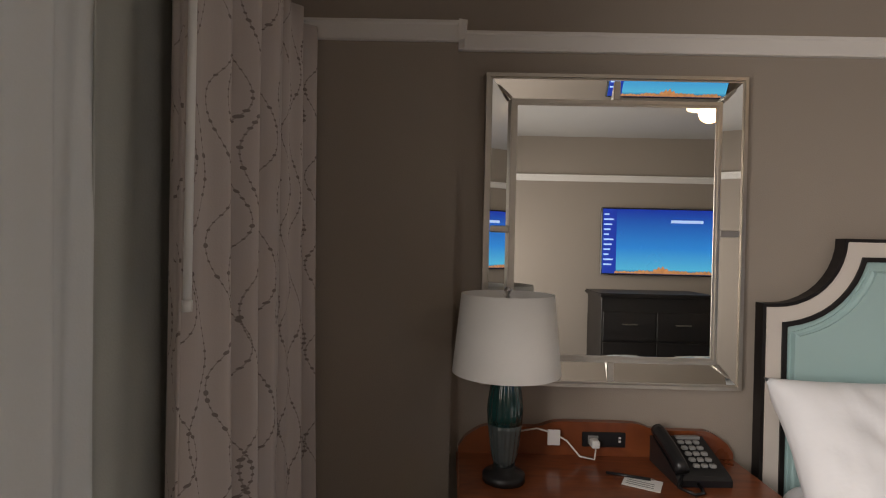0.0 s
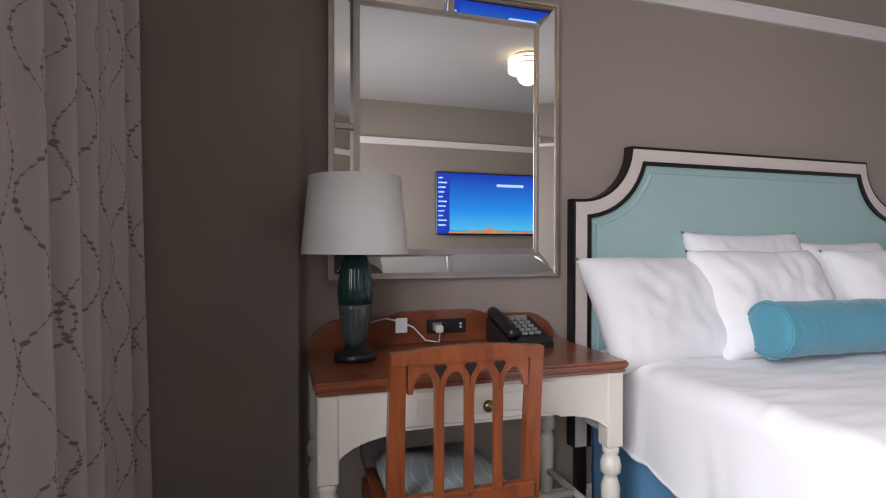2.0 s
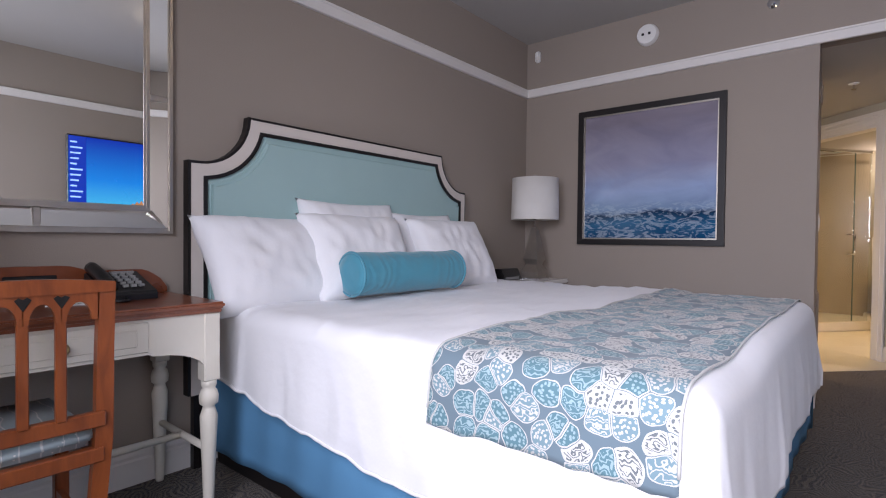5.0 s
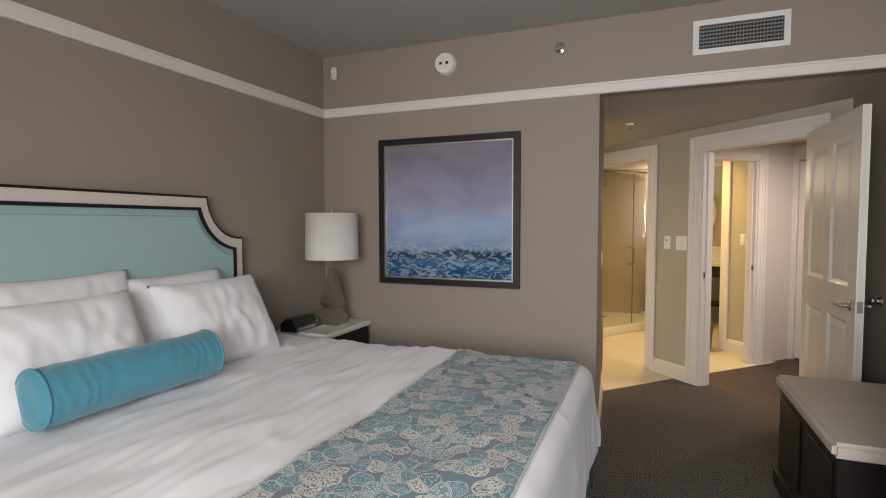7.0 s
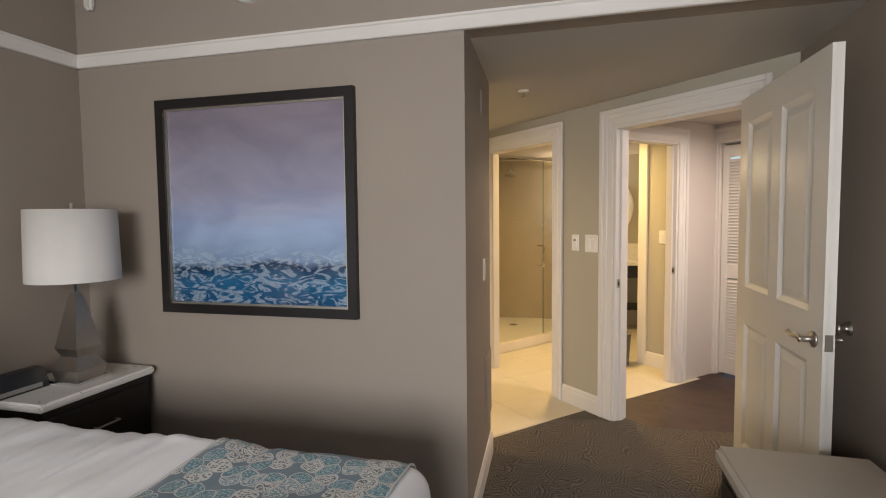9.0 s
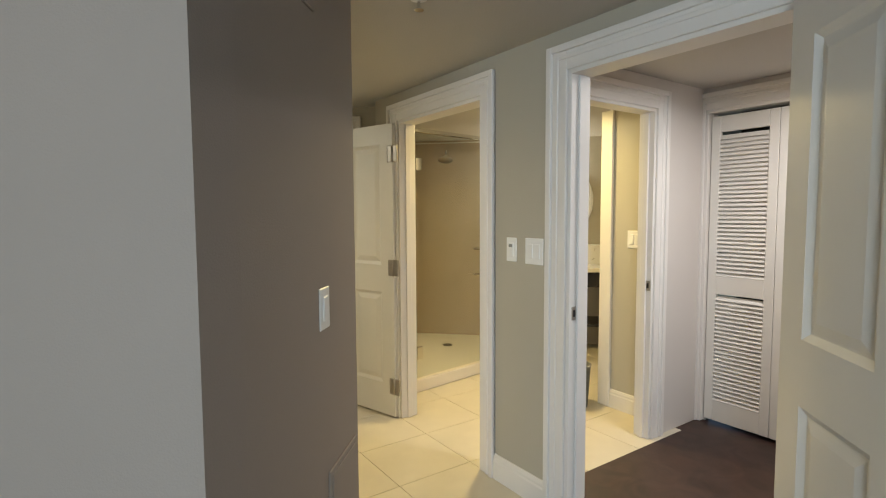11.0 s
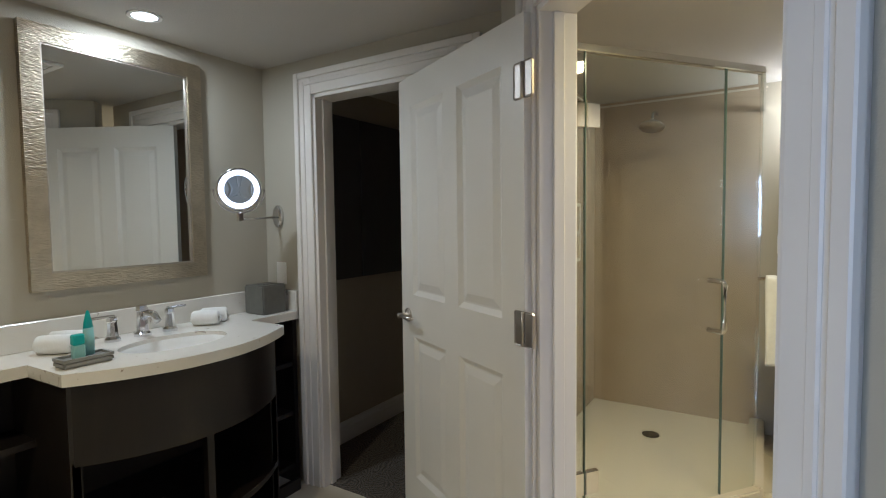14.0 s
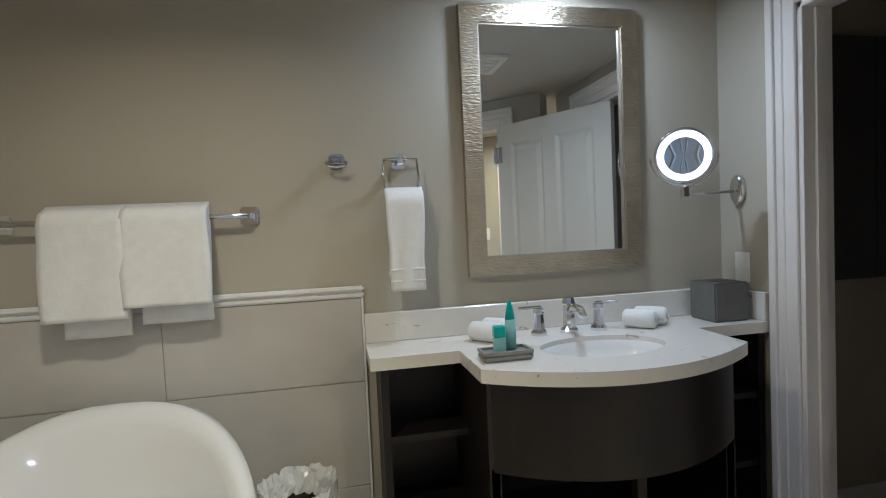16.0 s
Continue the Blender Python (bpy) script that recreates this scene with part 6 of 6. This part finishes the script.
def bathtub():
    t_ = thing("freestanding_bathtub", "white freestanding slipper bathtub with a rolled rim", "bathtub", (4.945, 1.33, 0))
    hx, hy = 0.455, 0.75

    def rim(a):
        return 0.62 + 0.17 * max(0.0, math.sin(a)) ** 2.2
    bm = bmesh.new()
    prof = [(0.62, 0.10), (0.66, 0.16), (0.76, 0.40), (0.88, 0.72), (0.96, 0.93), (1.02, 0.975), (1.05, 1.0), (1.04, 1.022), (1.0, 1.03), (0.955, 1.02), (0.92, 0.97), (0.87, 0.78), (0.78, 0.42), (0.66, 0.24), (0.4, 0.20), (0.05, 0.195)]
    seg = 64
    rings = []
    for k_, f in prof:
        row = []
        for i in range(seg):
            a = 2 * math.pi * i / seg
            ca, sa = math.cos(a), math.sin(a)
            ex = 0.78
            row.append(bm.verts.new((hx * k_ * math.copysign(abs(ca) ** ex, ca), hy * (k_ if k_ > 0.9 else k_ * 1.02) * math.copysign(abs(sa) ** ex, sa), rim(a) * f)))
        rings.append(row)
    for p, q in zip(rings, rings[1:]):
        for i in range(seg):
            bm.faces.new((p[i], p[(i + 1) % seg], q[(i + 1) % seg], q[i]))
    bm.faces.new(rings[-1])
    bmesh.ops.recalc_face_normals(bm, faces=bm.faces)
    part("shell", bm, PORCELAIN, t_, shade=True)
    part("plinth", lathe([(0.62, 0.0), (0.64, 0.02), (0.62, 0.10)], seg=48, sx=hx, sy=hy), PORCELAIN, t_, shade=True)
    part("drain", lathe([(0.03, 0.118), (0.028, 0.124), (0.0, 0.125)], seg=20), CHROME, t_)


bathtub()
bn_ = thing("waste_bin", "grey waste bin with a clear plastic liner", "waste bin", (5.47, 1.98, 0))
part("pail", lathe([(0.09, 0.0), (0.095, 0.01), (0.115, 0.50), (0.11, 0.50), (0.09, 0.02), (0.0, 0.015)], seg=28, cap=False), GREYBOX, bn_, shade=True)


def liner(u, v):
    a = 2 * math.pi * u
    r = (0.118 if v < 0.5 else 0.118 - 0.07 * (v - 0.5)) + 0.012 * noise.noise(Vector((6 * math.cos(a), 6 * math.sin(a), 5 * v)))
    return (r * math.cos(a), r * math.sin(a), 0.44 + 0.10 * min(1, v * 2) - 0.16 * max(0, v - 0.5) + 0.018 * noise.noise(Vector((8 * math.cos(a), 8 * math.sin(a), 3 * v + 4))))


part("liner", sheet(liner, 60, 10), CLEARP, bn_, "crumpled translucent bin liner", False, thick=0.001)


def can_light(x, y, label):
    c = thing("recessed_light", label, "ceiling light", (x, y, Z_LOW))
    part("trim_ring", ringplate([(0.062 * math.cos(a), 0.062 * math.sin(a)) for a in (2 * math.pi * i / 32 for i in range(32))], [(0.045 * math.cos(a), 0.045 * math.sin(a)) for a in (2 * math.pi * i / 32 for i in range(32))], -0.006, -0.001, "xy"), PLATE, c)
    part("lens", lathe([(0.046, -0.004), (0.046, -0.002)], seg=32), BULB, c, "glowing lens")


can_light(6.44, 1.97, "glowing recessed ceiling light over the vanity")
ev = thing("exhaust_vent", "square white ceiling exhaust grille", "vent", (6.40, 1.28, Z_LOW))
part("frame", ringplate([(-0.15, -0.15), (0.15, -0.15), (0.15, 0.15), (-0.15, 0.15)], [(-0.115, -0.115), (0.115, -0.115), (0.115, 0.115), (-0.115, 0.115)], -0.014, -0.001, "xy"), PLATE, ev)
part("backing", boxes((-0.115, -0.115, -0.003, 0.115, 0.115, -0.001)), GREYP, ev)
for i in range(9):
    part("slat", boxes((-0.115, -0.108 + 0.026 * i, -0.012, 0.115, -0.094 + 0.026 * i, -0.006)), PLATE, ev)

# ---- shower ----
MS = Matrix.Translation((7.20, 0.60, 0)) @ Matrix.Rotation(math.atan2(-0.675, 0.88), 4, "Z")


def shower():
    s = thing("shower_enclosure", "frameless glass corner shower with a cream pan", "shower")
    part("pan", prism([(7.295, 0.60), (7.32, 0.52), (8.08, -0.06), (9.055, -0.06), (9.055, 0.945), (7.295, 0.945)], 0.0, 0.05, "xy"), PAN, s, "cream shower pan")
    curb = boxes((0.0, -0.04, 0.0, 1.11, 0.04, 0.10), bevel=0.008, seg=2)
    bmesh.ops.transform(curb, matrix=MS, verts=curb.verts)
    part("curb", curb, PAN, s)
    part("side_curb", boxes((8.08, -0.115, 0.0, 9.055, -0.035, 0.10), bevel=0.008, seg=2), PAN, s)
    part("drain", lathe([(0.05, 0.05), (0.05, 0.054), (0.0, 0.055)], (8.58, 0.47, 0), 24), mat("dark_bronze", (0.05, 0.04, 0.03), 0.4, 0.8), s, "dark drain cover")
    for a, b, nm in ((0.02, 0.15, "fixed_panel"), (0.156, 0.885, "glass_door"), (0.891, 1.10, "fixed_panel")):
        g_ = boxes((a, -0.005, 0.105, b, 0.005, 2.01))
        bmesh.ops.transform(g_, matrix=MS, verts=g_.verts)
        o = part(nm, g_, GLASS, s, "clear frameless glass")
        o.visible_shadow = False
        ed = boxes((a - 0.002, -0.0055, 0.105, a + 0.003, 0.0055, 2.01))
        bmesh.ops.transform(ed, matrix=MS, verts=ed.verts)
        part("glass_edge", ed, mat("glass_edge_green", (0.10, 0.14, 0.12), 0.2), o)
        if nm == "glass_door":
            hd = tube([(0.815, 0.005, 1.09), (0.815, -0.07, 1.09), (0.815, -0.08, 1.075), (0.815, -0.08, 0.885), (0.815, -0.07, 0.87), (0.815, 0.005, 0.87)], 0.011)
            bmesh.ops.transform(hd, matrix=MS, verts=hd.verts)
            part("pull_handle", hd, CHROME, o, "chrome pull handle", True)
            for z in (0.30, 1.77):
                h_ = boxes((0.085, -0.012, z - 0.048, 0.150, 0.012, z + 0.048), (0.158, -0.012, z - 0.048, 0.222, 0.012, z + 0.048), bevel=0.003)
                bmesh.ops.transform(h_, matrix=MS, verts=h_.verts)
                part("glass_hinge", h_, CHROME, o)
    bar = boxes((0.0, -0.016, 2.01, 1.115, 0.016, 2.042), bevel=0.004)
    bmesh.ops.transform(bar, matrix=MS, verts=bar.verts)
    part("header_bar", bar, CHROME, s)
    sp_ = part("side_panel", boxes((8.09, -0.08, 0.105, 9.05, -0.07, 2.01)), GLASS, s)
    sp_.visible_shadow = False
    part("side_header", boxes((8.075, -0.091, 2.01, 9.055, -0.059, 2.042)), CHROME, s)


shower()
sh = thing("overhead_shower", "round chrome shower head on a bent arm", "shower head", (9.06, 0.53, 2.04))
part("arm", tube([(0, 0, 0.02), (-0.08, 0, 0.03), (-0.16, 0, 0.0), (-0.19, 0, -0.04)], 0.010), CHROME, sh, shade=True)
hd_ = lathe([(0.014, 0.05), (0.03, 0.035), (0.075, 0.008), (0.078, 0.0), (0.0, -0.002)], seg=28)
bmesh.ops.rotate(hd_, matrix=Matrix.Rotation(radians(20), 3, "Y"), verts=hd_.verts)
bmesh.ops.translate(hd_, vec=(-0.205, 0, -0.09), verts=hd_.verts)
part("head", hd_, NICKEL, sh, shade=True)
nc_ = thing("shower_niche", "tall recessed shower niche with a pale trim", "niche", (8.60, 0.95, 1.28))
part("trim_frame", ringplate([(-0.09, -0.19), (0.09, -0.19), (0.09, 0.19), (-0.09, 0.19)], [(-0.07, -0.17), (0.07, -0.17), (0.07, 0.17), (-0.07, 0.17)], -0.012, -0.001), PAN, nc_)
part("recess", boxes((-0.07, -0.004, -0.17, 0.07, -0.001, 0.17)), SHTILE, nc_)
part("shelf", boxes((-0.07, -0.012, -0.01, 0.07, -0.001, 0.005)), PAN, nc_)
setting("trim_shower_top", boxes((7.30, 0.944, 2.15, 9.06, 0.951, 2.162), (9.054, -0.1, 2.15, 9.061, 0.944, 2.162)), PAN, "thin pale edge above the shower panels", "trim")


# ---- second vanity beyond the shower glass ----
def second_vanity():
    v_ = thing("console_vanity", "dark wood open vanity with a shelf beyond the shower", "vanity", (8.64, -1.20, 0))
    for x in (0.03, 0.36):
        for y in (0.03, 0.97):
            part("leg", boxes((x - 0.025, y - 0.025, 0, x + 0.025, y + 0.025, 0.80), bevel=0.003), DARKW, v_)
    part("apron", boxes((0.02, 0.0, 0.66, 0.40, 1.0, 0.81), bevel=0.003), DARKW, v_)
    part("shelf", boxes((0.01, 0.01, 0.27, 0.40, 0.99, 0.30), bevel=0.003), DARKW, v_)
    c = thing("console_countertop", "pale stone countertop of the second vanity", "countertop", (8.62, -1.22, 0.81))
    part("slab", boxes((0.0, 0.0, 0.0, 0.435, 1.03, 0.045), bevel=0.005), QUARTZ, c)
    part("backsplash", boxes((0.375, 0.0, 0.045, 0.435, 1.03, 0.25), bevel=0.004), QUARTZ, c)
    b = thing("vessel_sink", "white porcelain vessel sink on the second vanity", "sink", (8.80, -0.62, 0.855))
    part("bowl", lathe([(0.09, 0.0), (0.13, 0.02), (0.19, 0.09), (0.20, 0.11), (0.19, 0.112), (0.12, 0.04), (0.0, 0.03)], seg=40, cap=False), PORCELAIN, b, shade=True)
    m_ = thing("round_wall_mirror", "round mirror in a white moulded frame", "mirror", (9.058, -0.60, 1.52))

    def disc(rows):
        bm = lathe(rows, seg=56, cap=False)
        bmesh.ops.rotate(bm, matrix=Matrix.Rotation(radians(-90), 3, "Y"), verts=bm.verts)
        return bm
    part("frame", disc([(0.40, 0.0), (0.40, 0.02), (0.375, 0.032), (0.35, 0.022), (0.325, 0.03), (0.31, 0.014), (0.31, 0.0)]), PORCELAIN, m_, "white moulded frame", True)
    part("glass", disc([(0.312, 0.012), (0.0, 0.012)]), MIRROR, m_)
    s = thing("wall_sconce", "glowing wall sconce above the second vanity", "wall light", (9.058, -0.42, 1.98))
    part("wall_plate", boxes((-0.015, -0.04, -0.05, 0.0, 0.04, 0.05), bevel=0.004), CHROME, s)
    part("arm", tube([(-0.01, 0, 0.0), (-0.06, 0, 0.02), (-0.10, 0, 0.06)], 0.008), CHROME, s, shade=True)
    part("shade", lathe([(0.045, 0.05), (0.065, 0.15), (0.062, 0.15), (0.042, 0.05)], (-0.108, 0, 0), 28, cap=False), GLOBE, s, "glowing frosted glass shade", True)
    t_ = thing("towel_rail", "short chrome towel rail on the shower glass", "towel rail", (8.40, -0.08, 1.05))
    part("rail", tube([(0, 0.008, 0), (0, -0.10, 0), (0, -0.19, 0)], 0.008), CHROME, t_, shade=True)
    tw = thing("small_towel", "white towel hanging on the shower glass rail", "towel", (8.40, -0.11, 1.05))
    part("front_fold", sheet(lambda u, v: (-0.016 - 0.02 * v - 0.010 * math.sin(11 * u + 2 * v) if v > 0.04 else -0.4 * v, -0.14 * u - 0.02 * v * u, 0.012 - 0.45 * v), 16, 22), TERRY, tw, shade=True, thick=0.012)
    part("back_fold", sheet(lambda u, v: (0.012 + 0.006 * v, -0.005 - 0.13 * u, 0.010 - 0.38 * v), 10, 12), TERRY, tw, shade=True, thick=0.010)
    o = thing("toiletry_bottle", "clear bottle with a teal label on the ledge", "toiletry", (9.02, -0.235, 1.06))
    part("body", lathe([(0.02, 0), (0.022, 0.01), (0.022, 0.06), (0.012, 0.07)], seg=20), TEALG, o, shade=True)
    part("cap", lathe([(0.014, 0.07), (0.014, 0.11), (0.0, 0.112)], seg=16), TEALP, o, "teal cap", True)
    w = thing("rolled_washcloth", "rolled white washcloth on the stone ledge", "washcloth", (9.02, -0.33, 1.09), "rolled washcloths")
    part("roll", tube([(0, -0.06, 0), (0, 0.06, 0)], 0.03, 20), TERRY, w, shade=True)
    u = thing("outlet_plate", "white wall outlet beside the round mirror", "outlet", (9.058, -0.20, 1.20))
    part("plate", boxes((-0.006, -0.036, -0.058, 0, 0.036, 0.058), bevel=0.002), PLATE, u)
    for z in (-0.022, 0.022):
        part("socket", boxes((-0.0075, -0.016, z - 0.014, -0.006, 0.016, z + 0.014)), PLATE, u)
    p = thing("toilet_roll", "white toilet paper roll on the vanity shelf", "toilet paper", (8.78, -0.33, 0.30))
    part("roll", lathe([(0.02, 0.0), (0.055, 0.0), (0.057, 0.05), (0.055, 0.10), (0.02, 0.10), (0.02, 0.0)], seg=28, cap=False), PAPER, p, shade=False)


second_vanity()
wb2 = thing("small_waste_bin", "dark grey waste bin beyond the hall doorway", "waste bin", m=MW @ Matrix.Translation((4.62, -1.15, 0)))
part("pail", lathe([(0.09, 0.0), (0.11, 0.30), (0.105, 0.30), (0.085, 0.01), (0.0, 0.01)], seg=24, cap=False), GREYBOX, wb2, shade=True)
part("rim", lathe([(0.112, 0.295), (0.114, 0.305), (0.104, 0.305)], seg=24, cap=False), GREYP, wb2)

# ---- floor tiles of the dressing area ----
fl = bpy.data.objects["floor_dressing"]
TS = 0.455
b_ = boxes((0.0015, 0.0015, -0.0062, TS - 0.0015, TS - 0.0015, 0.0), bevel=0.001)
tile_mesh = bpy.data.meshes.new("tile")
b_.to_mesh(tile_mesh)
b_.free()
tile_mesh.materials.append(TILE)
for i in range(12):
    for j in range(-7, 9):
        c = MW @ Vector((3.925 + TS * (i + 0.5), TS * (j + 0.5), 0))
        if 4.62 < c.x < 8.95 and -1.2 < c.y < 2.1 and not (c.x > 7.5 and c.y > 1.2):
            o = new("tile", tile_mesh)
            o.matrix_world = MW @ Matrix.Translation((3.925 + TS * i, TS * j, -0.001))
            o.parent = fl
